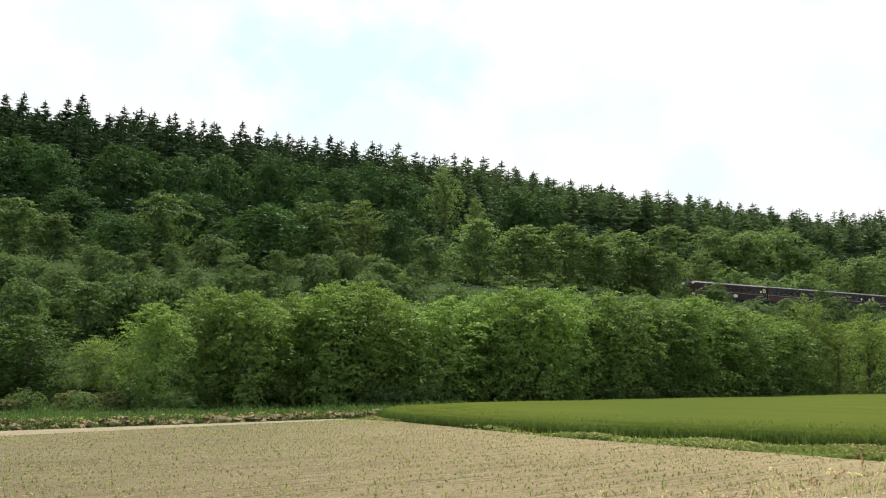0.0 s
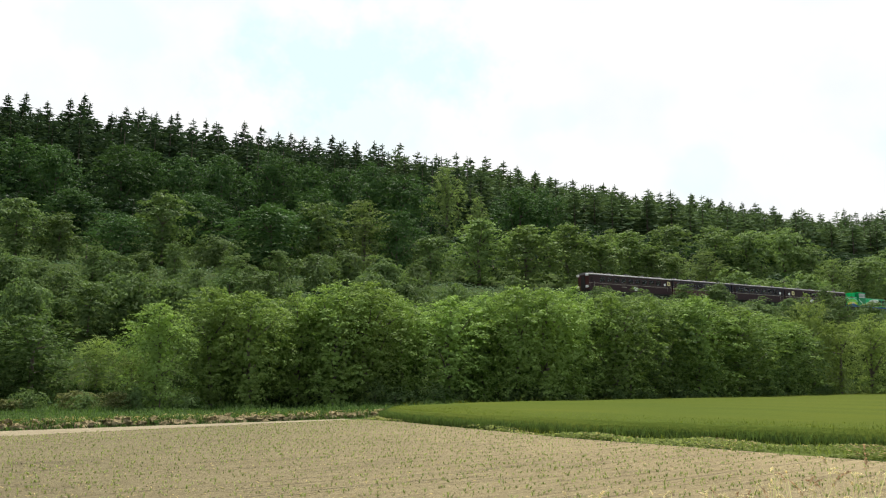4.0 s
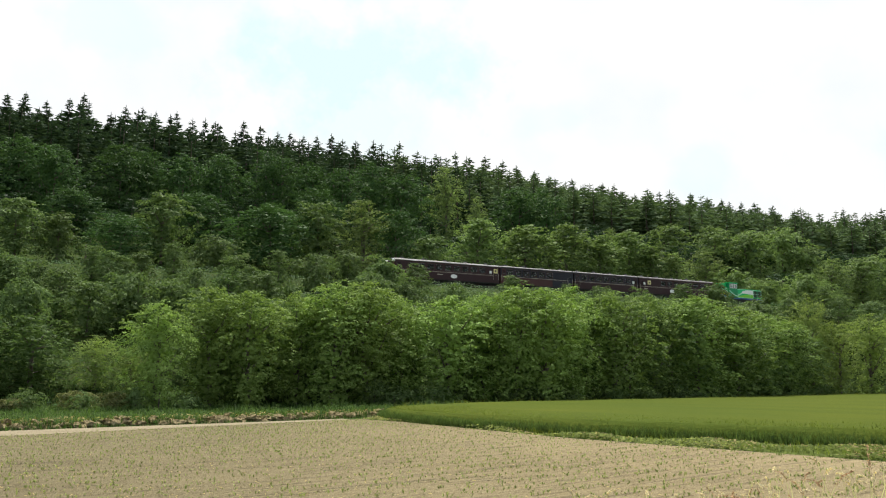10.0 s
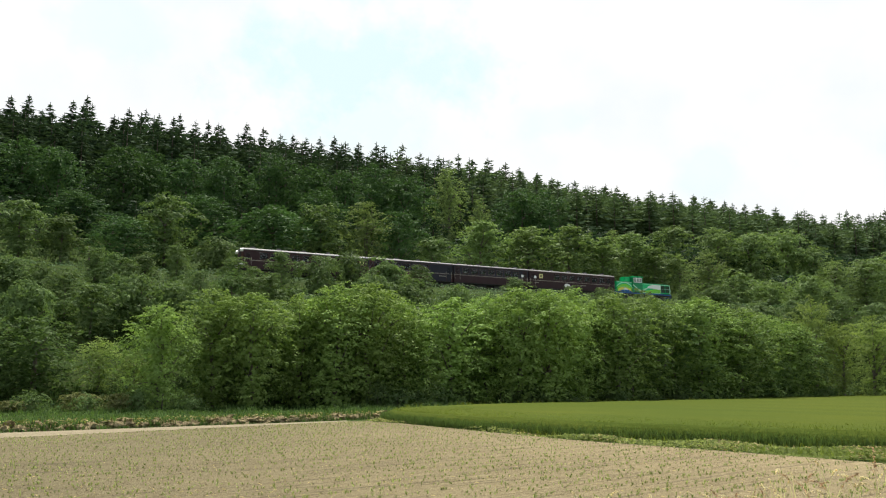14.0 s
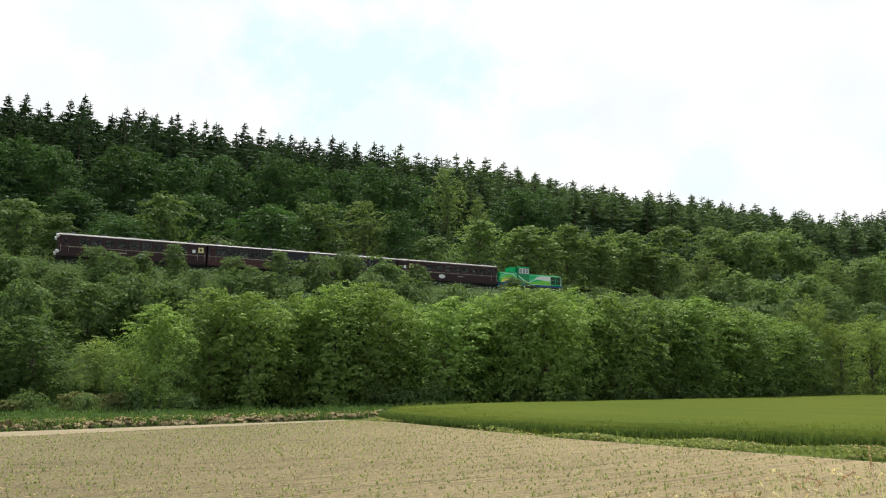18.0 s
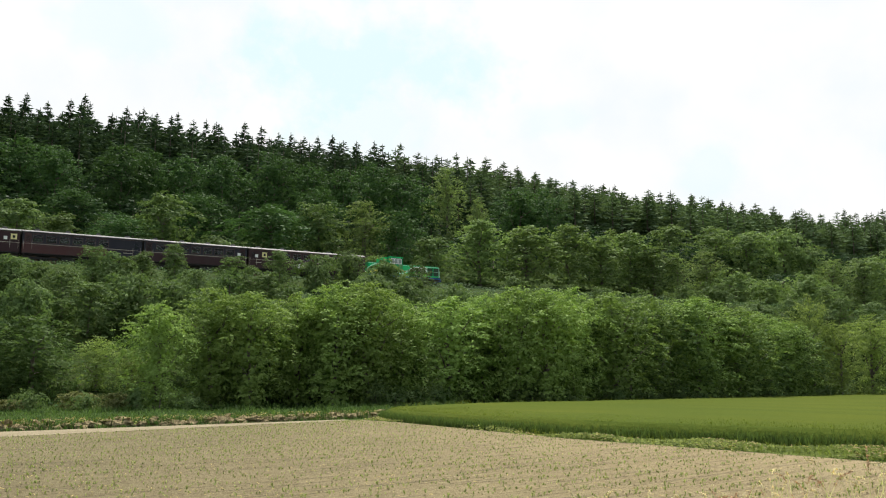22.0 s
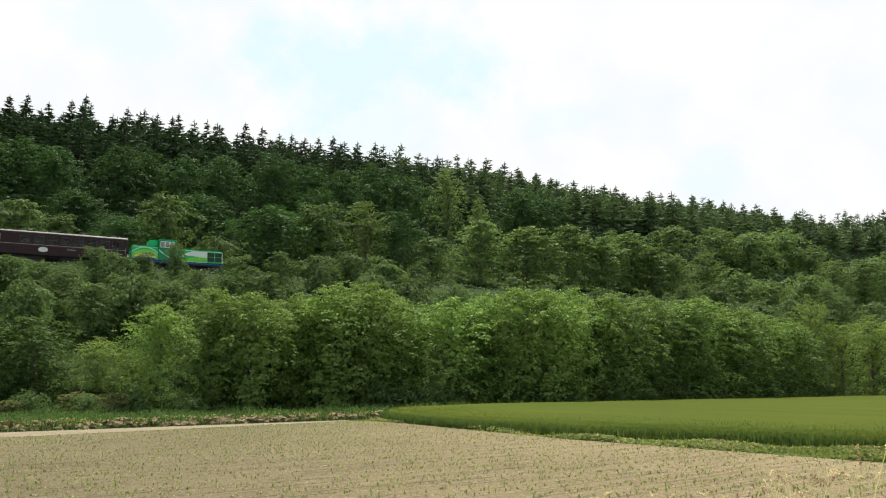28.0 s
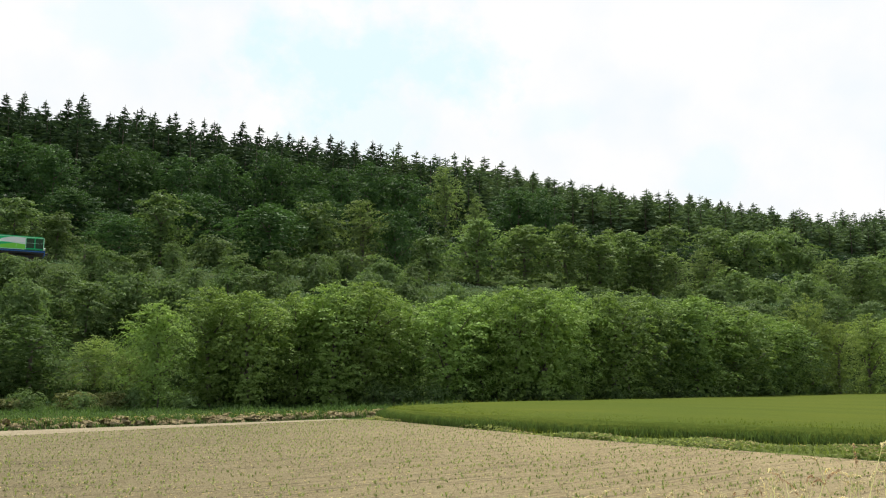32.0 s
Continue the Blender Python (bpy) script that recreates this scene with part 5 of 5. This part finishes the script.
def coach(name, length, label, lower, upper, windows, pitch, first, sign_at=None, disc_at=None, oval_at=None, plate_at=(), lamps=False, dark_end=None, rim=None):
    """A bogie coach, origin at the middle of its length on the rails; the near side is -y."""
    root = empty(name, pose(0, 0, 0), label, "railway coach", "coaches of the train")
    h, w = length / 2, 1.42
    hw = pitch * 0.40
    part("body", boxed(-h + 0.12, h - 0.12, -w, w, 1.05, 2.10, bevel=0.03), lower, root)
    # upper walls with real openings: ends, pillars, sill and cantrail on either side
    gaps = [(first + i * pitch - hw, first + i * pitch + hw) for i in range(windows)]
    solid = [(-h + 0.12, gaps[0][0])] + [(p[1], q[0]) for p, q in zip(gaps, gaps[1:])] + [(gaps[-1][1], h - 0.12)]
    for s in (-1, 1):
        y0, y1 = sorted((s * (w - 0.07), s * (w + 0.004)))
        for i, (x0, x1) in enumerate(solid):
            part("wall_panel" if i in (0, windows) else "window_pillar", boxed(x0, x1, y0, y1, 2.10, 3.34), upper, root)
        for x0, x1 in gaps:
            part("wall_panel", boxed(x0, x1, y0, y1, 2.10, 2.27), upper, root)
            part("wall_panel", boxed(x0, x1, y0, y1, 3.12, 3.34), upper, root)
    for e in (-1, 1):
        part("end_wall", boxed(*sorted((e * (h - 0.12), e * (h - 0.2))), -w + 0.07, w - 0.07, 2.10, 3.34), lower, root)
    # wooden seats across the saloon, seen through the windows
    for i in range(windows):
        x = first + (i - 0.5) * pitch
        for s in (-1, 1):
            part("seat_back", boxed(x - 0.05, x + 0.05, *sorted((s * 0.35, s * 1.3)), 2.10, 2.62, bevel=0.02), SEAT_WOOD, root, "varnished wooden seat back")
    for s in (-1, 1):
        # waist rail, cantrail and sole mouldings
        for z0, z1, d, mat in ((2.08, 2.13, 0.02, TRIM_CREAM), (1.02, 1.10, 0.025, BLACK), (1.96, 2.0, 0.014, BROWN_TRIM), (3.22, 3.27, 0.016, BROWN_TRIM)):
            part("moulding", boxed(-h + 0.16, h - 0.16, s * w - d, s * w + d, z0, z1), mat, root)
    # arched roof with a pale rim
    n = 12
    outline = [(-1.50 + 3.0 * i / n, 3.33 + 0.34 * math.sqrt(max(0, 1 - ((i - n / 2) / (n / 2)) ** 2)) ** 1.0) for i in range(n + 1)]
    bm = bmesh.new()
    ends = []
    for x in (-h + 0.05, h - 0.05):
        ends.append([bm.verts.new((x, y, z)) for y, z in outline])
        bm.faces.new(ends[-1])
    for i in range(n):
        bm.faces.new((ends[0][i], ends[0][i + 1], ends[1][i + 1], ends[1][i]))
    bm.faces.new((ends[0][0], ends[0][-1], ends[1][-1], ends[1][0]))
    part("roof", bm, ROOF_GREY, root, "grey arched roof")
    for s in (-1, 1):
        part("gutter", boxed(-h + 0.05, h - 0.05, s * 1.50 - 0.03, s * 1.50 + 0.03, 3.34, 3.41, bevel=0.015), rim or ROOF_RIM, root, "pale painted roof gutter")
    k = max(3, int(length / 3.3))
    for i in range(k):
        x = -h + length * (i + 0.5) / k
        v = boxed(x - 0.3, x + 0.3, -0.2, 0.2, 3.6, 3.86, bevel=0.04)
        cyl(v, x, 0, 3.88, 0.24, 0.05, segments=12)
        part("roof_vent", v, ROOF_GREY, root)
    for s in (-1, 1):
        for i in range(windows):
            x = first + i * pitch
            fr = bmesh.new()
            for a in ((x - hw, x + hw, 2.27, 2.32), (x - hw, x + hw, 3.07, 3.12), (x - hw, x - hw + 0.05, 2.32, 3.07), (x + hw - 0.05, x + hw, 2.32, 3.07), (x - hw + 0.05, x + hw - 0.05, 2.80, 2.83)):
                box(fr, a[0], a[1], s * w - 0.03, s * w + 0.03, a[2], a[3])
            wf = part("window", fr, BROWN_TRIM, root)
            pane = part("pane", boxed(x - hw + 0.05, x + hw - 0.05, s * w - 0.006, s * w + 0.006, 2.32, 3.07), GLASS, wf)
            pane.visible_shadow = False
        for x in (-h + 0.75, h - 0.75):
            d = part("door", boxed(x - 0.38, x + 0.38, s * w - 0.02, s * w + 0.02, 1.12, 3.18, bevel=0.012), dark_end if (dark_end and x > 0) else lower, root)
            part("door_window", boxed(x - 0.24, x + 0.24, s * w - 0.028, s * w + 0.028, 2.3, 2.95), GLASS, d)
            hd = bmesh.new()
            for k2 in (-0.46, 0.46):
                cyl(hd, x + k2, s * (w + 0.06), 1.95, 0.018, 0.9, segments=6)
            part("handrail", hd, TRIM_CREAM, root)
            st = boxed(x - 0.4, x + 0.4, s * w - 0.12, s * w + 0.10, 0.58, 0.62)
            box(st, x - 0.4, x - 0.36, s * w - 0.02, s * w + 0.02, 0.6, 1.06)
            box(st, x + 0.36, x + 0.4, s * w - 0.02, s * w + 0.02, 0.6, 1.06)
            part("footstep", st, BLACK, root)
        if dark_end:
            part("end_panel", boxed(h - 4.2, h - 1.2, s * w - 0.012, s * w + 0.012, 1.12, 3.24), dark_end, root, "dark blue end panel")
        if sign_at is not None:
            part("sign", boxed(sign_at - 0.34, sign_at + 0.34, s * w - 0.04, s * w + 0.04, 2.42, 3.02), SIGN_YELLOW, root, "square pale yellow enamel sign")
            part("sign_mark", boxed(sign_at - 0.14, sign_at + 0.14, s * w - 0.045, s * w + 0.045, 2.58, 2.86), BLACK, root)
        if disc_at is not None:
            part("route_plate", boxed(disc_at - 0.20, disc_at + 0.20, s * w - 0.04, s * w + 0.04, 2.36, 2.72), SIGN_WHITE, root, "small white route plate")
        if oval_at is not None:
            o = [(oval_at + 0.55 * math.cos(a), 1.62 + 0.27 * math.sin(a)) for a in [2 * math.pi * i / 24 for i in range(24)]]
            part("emblem", prism(o, s * w - 0.022, s * w + 0.022), SIGN_WHITE, root, "white oval emblem")
        for x in plate_at:
            part("letter_bar", boxed(x - 0.5, x + 0.5, s * w - 0.018, s * w + 0.018, 1.72, 1.80), TRIM_CREAM, root)
    under = boxed(-h + 0.2, h - 0.2, -1.1, 1.1, 0.86, 1.05)
    for x in (-0.12 * length, 0.1 * length):
        box(under, x - 0.8, x + 0.8, -1.15, -0.55, 0.42, 0.86, bevel=0.03)
    cyl(under, 0.0, 0.5, 0.62, 0.2, 1.6, "x", 12)
    part("underframe", under, BLACK, root)
    for e in (-1, 1):
        for s in (-1, 1):
            b = bmesh.new()
            cyl(b, e * (h - 0.02), s * 0.875, 1.03, 0.09, 0.36, "x", 10)
            cyl(b, e * (h + 0.14), s * 0.875, 1.03, 0.21, 0.05, "x", 16)
            part("buffer", b, BLACK, root)
        g = boxed(e * (h - 0.10) - 0.14, e * (h - 0.10) + 0.14, -0.55, 0.55, 1.1, 3.2, bevel=0.05)
        part("gangway", g, BLACK, root)
    if lamps:
        for s in (-1, 1):
            for z in (3.28, 1.55):
                l = bmesh.new()
                cyl(l, -h - 0.06, s * 1.22, z, 0.19, 0.42, "x", 16)
                part("end_lamp", l, SIGN_WHITE, root, "white round end lamp")
        part("end_panel", boxed(-h + 0.06, -h + 0.13, -1.38, 1.38, 1.12, 3.30), MAROON_RED, root)
    # bodies stretched over the solebar so the roof rim fits the camera's view
    for ob in root.children_recursive:
        for v in ob.data.vertices:
            if v.co.z > 1.0:
                v.co.z = 1.0 + (v.co.z - 1.0) * 1.13
    for x in (-h + 2.6, h - 2.6):
        WHEELS.extend(bogie(root, x, 2.2, 0.46))
    return root


def locomotive():
    """A diesel locomotive with a cab between a short and a long bonnet, painted with a landscape."""
    root = empty("diesel_locomotive", pose(0, 0, 0), "green centre-cab diesel locomotive painted with a landscape", "locomotive")
    h = 6.0
    part("frame", boxed(-h, h, -1.40, 1.40, 0.92, 1.14, bevel=0.02), BLACK, root)
    part("solebar", boxed(-h, h, -1.42, 1.42, 1.14, 1.30, bevel=0.02), SKY_BLUE, root, "blue painted solebar")
    part("footplate", boxed(-h + 0.02, h - 0.02, -1.45, 1.45, 1.30, 1.36), BLACK, root)
    short = boxed(-h + 0.35, -2.3, -1.18, 1.18, 1.36, 3.08, bevel=0.12)
    part("short_bonnet", short, GREEN, root)
    part("bonnet_top", boxed(-h + 0.45, -2.35, -1.0, 1.0, 3.06, 3.16, bevel=0.04), GREEN_DARK, root)
    long_b = boxed(-0.25, h - 0.06, -1.18, 1.18, 1.36, 3.02, bevel=0.12)
    part("long_bonnet", long_b, GREEN, root)
    part("bonnet_top", boxed(-0.2, h - 0.2, -1.02, 1.02, 3.0, 3.10, bevel=0.04), GREEN_DARK, root)
    cab = boxed(-2.35, -0.2, -1.40, 1.40, 1.36, 3.95, bevel=0.06)
    part("cab", cab, GREEN_DARK, root)
    part("cab_roof", boxed(-2.42, -0.1, -1.46, 1.46, 3.93, 4.10, bevel=0.07), GREEN, root)
    part("silencer", boxed(-3.55, -2.3, -0.75, 0.75, 3.1, 4.02, bevel=0.15), GREEN, root)
    for s in (-1, 1):
        for i, x in enumerate((-1.88, -1.29, -0.70)):
            fr = bmesh.new()
            for a in ((x - 0.29, x + 0.29, 3.04, 3.11), (x - 0.29, x + 0.29, 3.77, 3.84), (x - 0.29, x - 0.235, 3.11, 3.77), (x + 0.235, x + 0.29, 3.11, 3.77)):
                box(fr, a[0], a[1], s * 1.40 - 0.035, s * 1.40 + 0.035, a[2], a[3])
            wf = part("cab_window", fr, SIGN_WHITE, root)
            part("pane", boxed(x - 0.235, x + 0.235, s * 1.4 - 0.02, s * 1.4 + 0.02, 3.11, 3.77), CAB_GLASS_LIT, wf)
        # radiator grilles at the end of the long bonnet
        for x in (h - 1.60, h - 0.60):
            g = boxed(x - 0.44, x + 0.44, s * 1.19 - 0.015, s * 1.19 + 0.015, 1.62, 2.80)
            gr = part("grille", g, GRILLE_DARK, root, "dark olive radiator grille")
            for j in range(9):
                z = 1.68 + j * 0.125
                part("louvre", boxed(x - 0.42, x + 0.42, s * 1.205 - 0.02, s * 1.205 + 0.02, z, z + 0.05), GRILLE_DARK, gr)
            part("grille_frame", boxed(x - 0.48, x + 0.48, s * 1.2 - 0.02, s * 1.2 + 0.02, 1.54, 1.62), GREEN, root)
        for x in (h - 2.1, h - 0.1):
            part("grille_frame", boxed(x - 0.035, x + 0.035, s * 1.2 - 0.03, s * 1.2 + 0.03, 1.45, 2.95), PALE_GREEN, root)
        part("grille_frame", boxed(h - 2.1, h - 0.1, s * 1.2 - 0.03, s * 1.2 + 0.03, 2.88, 2.95), PALE_GREEN, root)
        # painted landscape
        y0, y1 = (s * 1.18 - 0.008, s * 1.18 + 0.008)
        hill = [(-5.5, 1.5)] + [(-5.5 + 3.1 * i / 14, 1.5 + 1.2 * math.sin(math.pi * (0.18 + 0.64 * i / 14))) for i in range(15)] + [(-2.4, 1.5)]
        part("painted_hill", prism(hill, y0, y1), LIME, root, "lime green painted hill")
        arc = [(-5.58 + 3.2 * i / 16, 1.7 + 1.18 * math.sin(math.pi * (0.15 + 0.7 * i / 16))) for i in range(17)]
        arc += [(x, z + 0.16) for x, z in arc[::-1]]
        part("painted_arc", prism(arc, s * 1.18 - 0.012, s * 1.18 + 0.012), PALE_GREEN, root, "pale painted arc")
        part("painted_water", prism([(-5.2, 1.42), (-2.5, 1.42), (-2.75, 1.62), (-3.5, 1.78), (-4.4, 1.7)], s * 1.18 - 0.0135, s * 1.18 + 0.0135), SKY_BLUE, root, "blue painted water")
        part("painted_sun", prism([(-5.35, 1.5), (-2.6, 1.5), (-2.7, 1.95), (-3.5, 2.12), (-4.6, 2.1), (-5.2, 1.9)], s * 1.18 - 0.011, s * 1.18 + 0.011), YELLOW, root, "yellow painted meadow")
        part("painted_house", prism([(-4.2, 1.7), (-3.25, 1.7), (-3.3, 1.86), (-3.7, 2.06), (-4.1, 1.92)], s * 1.18 - 0.015, s * 1.18 + 0.015), SIGN_WHITE, root, "small white painted shape")
        swoop = [(-2.3 + 2.05 * i / 12, 2.75 - 1.0 * math.sin(math.pi * 0.5 * i / 12)) for i in range(13)]
        swoop += [(x, z - 0.17) for x, z in swoop[::-1]]
        part("painted_swoop", prism(swoop, s * 1.40 - 0.012, s * 1.40 + 0.012), PALE_GREEN, root, "pale painted sweep")
        rise = [(-0.2 + 3.4 * i / 12, 1.8 + 1.0 * math.sin(math.pi * 0.5 * i / 12)) for i in range(13)]
        rise += [(x, z - 0.2) for x, z in rise[::-1]]
        part("painted_arc", prism(rise, s * 1.18 - 0.013, s * 1.18 + 0.013), PALE_GREEN, root, "pale painted arc")
        field_p = [(-0.2, 1.5)] + [(-0.2 + 4.05 * i / 12, 1.62 + 0.55 * math.sin(math.pi * 0.5 * i / 12)) for i in range(13)] + [(3.85, 1.5)]
        part("painted_field", prism(field_p, y0, y1), LIME, root, "lime green painted field")
        part("white_panel", prism([(0.9, 2.3), (3.85, 2.05), (3.85, 2.86), (2.1, 2.86), (1.2, 2.6)], s * 1.18 - 0.016, s * 1.18 + 0.016), SIGN_WHITE, root, "white painted panel")
        for x0, x1, z in ((-5.6, -2.4, 3.0), (-0.2, h - 0.2, 2.93)):
            part("lining", boxed(x0, x1, s * 1.18 - 0.01, s * 1.18 + 0.01, z - 0.03, z + 0.03), PALE_GREEN, root, "pale green lining")
        part("lining", boxed(-0.2, h - 2.2, s * 1.18 - 0.009, s * 1.18 + 0.009, 1.40, 1.48), PALE_GREEN, root, "pale green lining")
        rail = bmesh.new()
        for x0, x1 in ((-h + 0.1, -2.45), (-0.15, h - 0.1)):
            cyl(rail, (x0 + x1) / 2, s * 1.40, 2.2, 0.018, x1 - x0, "x", 6)
            for i in range(3):
                cyl(rail, x0 + (x1 - x0) * i / 2, s * 1.40, 1.78, 0.016, 0.84, segments=6)
        part("handrail", rail, PALE_GREEN, root)
        for x in (-h + 0.3, h - 0.3):
            st = boxed(x - 0.25, x + 0.25, s * 1.25, s * 1.42, 0.42, 0.46)
            box(st, x - 0.25, x + 0.25, s * 1.25, s * 1.42, 0.7, 0.74)
            box(st, x - 0.25, x - 0.22, s * 1.3, s * 1.38, 0.42, 1.0)
            box(st, x + 0.22, x + 0.25, s * 1.3, s * 1.38, 0.42, 1.0)
            part("footstep", st, BLACK, root)
    part("fuel_tank", boxed(-1.4, 1.4, -1.25, 1.25, 0.35, 0.98, bevel=0.08), BLACK, root)
    for e in (-1, 1):
        part("buffer_beam", boxed(e * h - 0.06, e * h + 0.06, -1.38, 1.38, 0.72, 1.34, bevel=0.02), SKY_BLUE, root)
        for s in (-1, 1):
            b = bmesh.new()
            cyl(b, e * (h + 0.2), s * 0.875, 1.03, 0.09, 0.4, "x", 10)
            cyl(b, e * (h + 0.4), s * 0.875, 1.03, 0.22, 0.05, "x", 16)
            part("buffer", b, BLACK, root)
            l = bmesh.new()
            cyl(l, e * (h + 0.02) - (0.42 if e < 0 else -0.0) * 0, s * 0.95, 1.62, 0.13, 0.16, "x", 14)
            part("headlamp", l, SIGN_WHITE, root)
    for x in (-3.3, 3.3):
        WHEELS.extend(bogie(root, x, 2.2, 0.475))
    return root


def marker_post():
    """A weathered post beside the line."""
    x, y = at_uv(9.51, 123.6)
    root = empty("marker_post", pose(x, y, float(land(x, y))), "tall weathered brown wooden post beside the railway", "post")
    part("shaft", boxed(-0.09, 0.09, -0.09, 0.09, -0.3, 3.9, bevel=0.02), SLEEPER, root)
    part("cap", boxed(-0.12, 0.12, -0.12, 0.12, 3.9, 3.97, bevel=0.02), ROOF_GREY, root)


marker_post()


def field_stake():
    """A thin wooden stake in the grass before the tree belt."""
    root = empty("stake", pose(-18.6, 58.6, float(land(-18.6, 58.6)), 0, 2, 0), "thin weathered wooden stake in the grass", "stake")
    bm = bmesh.new()
    cyl(bm, 0, 0, 0.45, 0.05, 1.5, segments=8, r2=0.042)
    part("shaft", bm, BARK, root)


field_stake()
LENGTHS = (18.1, 14.1, 13.6, 17.2)
COACHES = [
    coach("passenger_coach", 18.1, "dark maroon bogie coach leading the train, pale roof", MAROON, MAROON, 9, 1.5, -6.1, sign_at=8.25, disc_at=7.35, oval_at=0.9, plate_at=(-5.4, -1.5), lamps=True),
    coach("passenger_coach", 14.1, "maroon coach with red-brown panels and a dark blue end", MAROON_RED, COACH_BLUE, 6, 1.5, -5.2, plate_at=(5.2, 5.3), dark_end=COACH_BLUE, rim=RIM_DULL),
    coach("passenger_coach", 13.6, "dark maroon coach with a dark blue window band", MAROON, COACH_BLUE, 7, 1.5, -4.6, disc_at=5.6, rim=RIM_DULL),
    coach("passenger_coach", 17.2, "dark maroon bogie coach with a white oval emblem", MAROON, MAROON, 8, 1.5, -3.2, sign_at=-6.3, disc_at=-7.4, oval_at=-1.2, plate_at=(-7.2, 2.0), rim=RIM_TAN),
]
LOCO = locomotive()


# ---------------------------------------------------------------- what moves
def train_u(t):
    """Where the leading end of the train stands along the line."""
    return 16.88 - 5.641 * (t - 16) + 0.0104 * (t - 16) ** 2


def motions():
    starts, s = [], 0.0
    for l in LENGTHS:
        starts.append(s + l / 2)
        s += l
    starts.append(s + 0.12 + 6.0)
    times = [2.0 * i for i in range(17)]
    for thing, mid in zip(COACHES + [LOCO], starts):
        walk(thing, [(t, pose(*track_at(train_u(t) + mid), rail_z(train_u(t) + mid), 0, -math.degrees(GRADE), TRACK_TURN)) for t in times])
    steps = [i / 10 for i in range(321)]
    for ws, x, r in WHEELS:
        walk(ws, [(t, pose(x, 0, r, 0, math.degrees((train_u(t) - train_u(0)) / r), 0)) for t in steps])
    walk(BACKDROP, [(0.0, pose(-14, 0, 0)), (16.0, pose(4, 0, 0)), (32.0, pose(22, 0, 0))])
    # tall grass nods in the breeze
    for i, g in enumerate(TUSSOCKS):
        home = g.location.copy()
        walk(g, [(t, pose(*home, 0.9 * math.sin(t * 1.9 + i * 1.7), 1.3 * math.sin(t * 1.5 + i * 2.3) + 0.5 * math.sin(t * 3.3 + i), 0)) for t in [k * 0.5 for k in range(65)]])


motions()
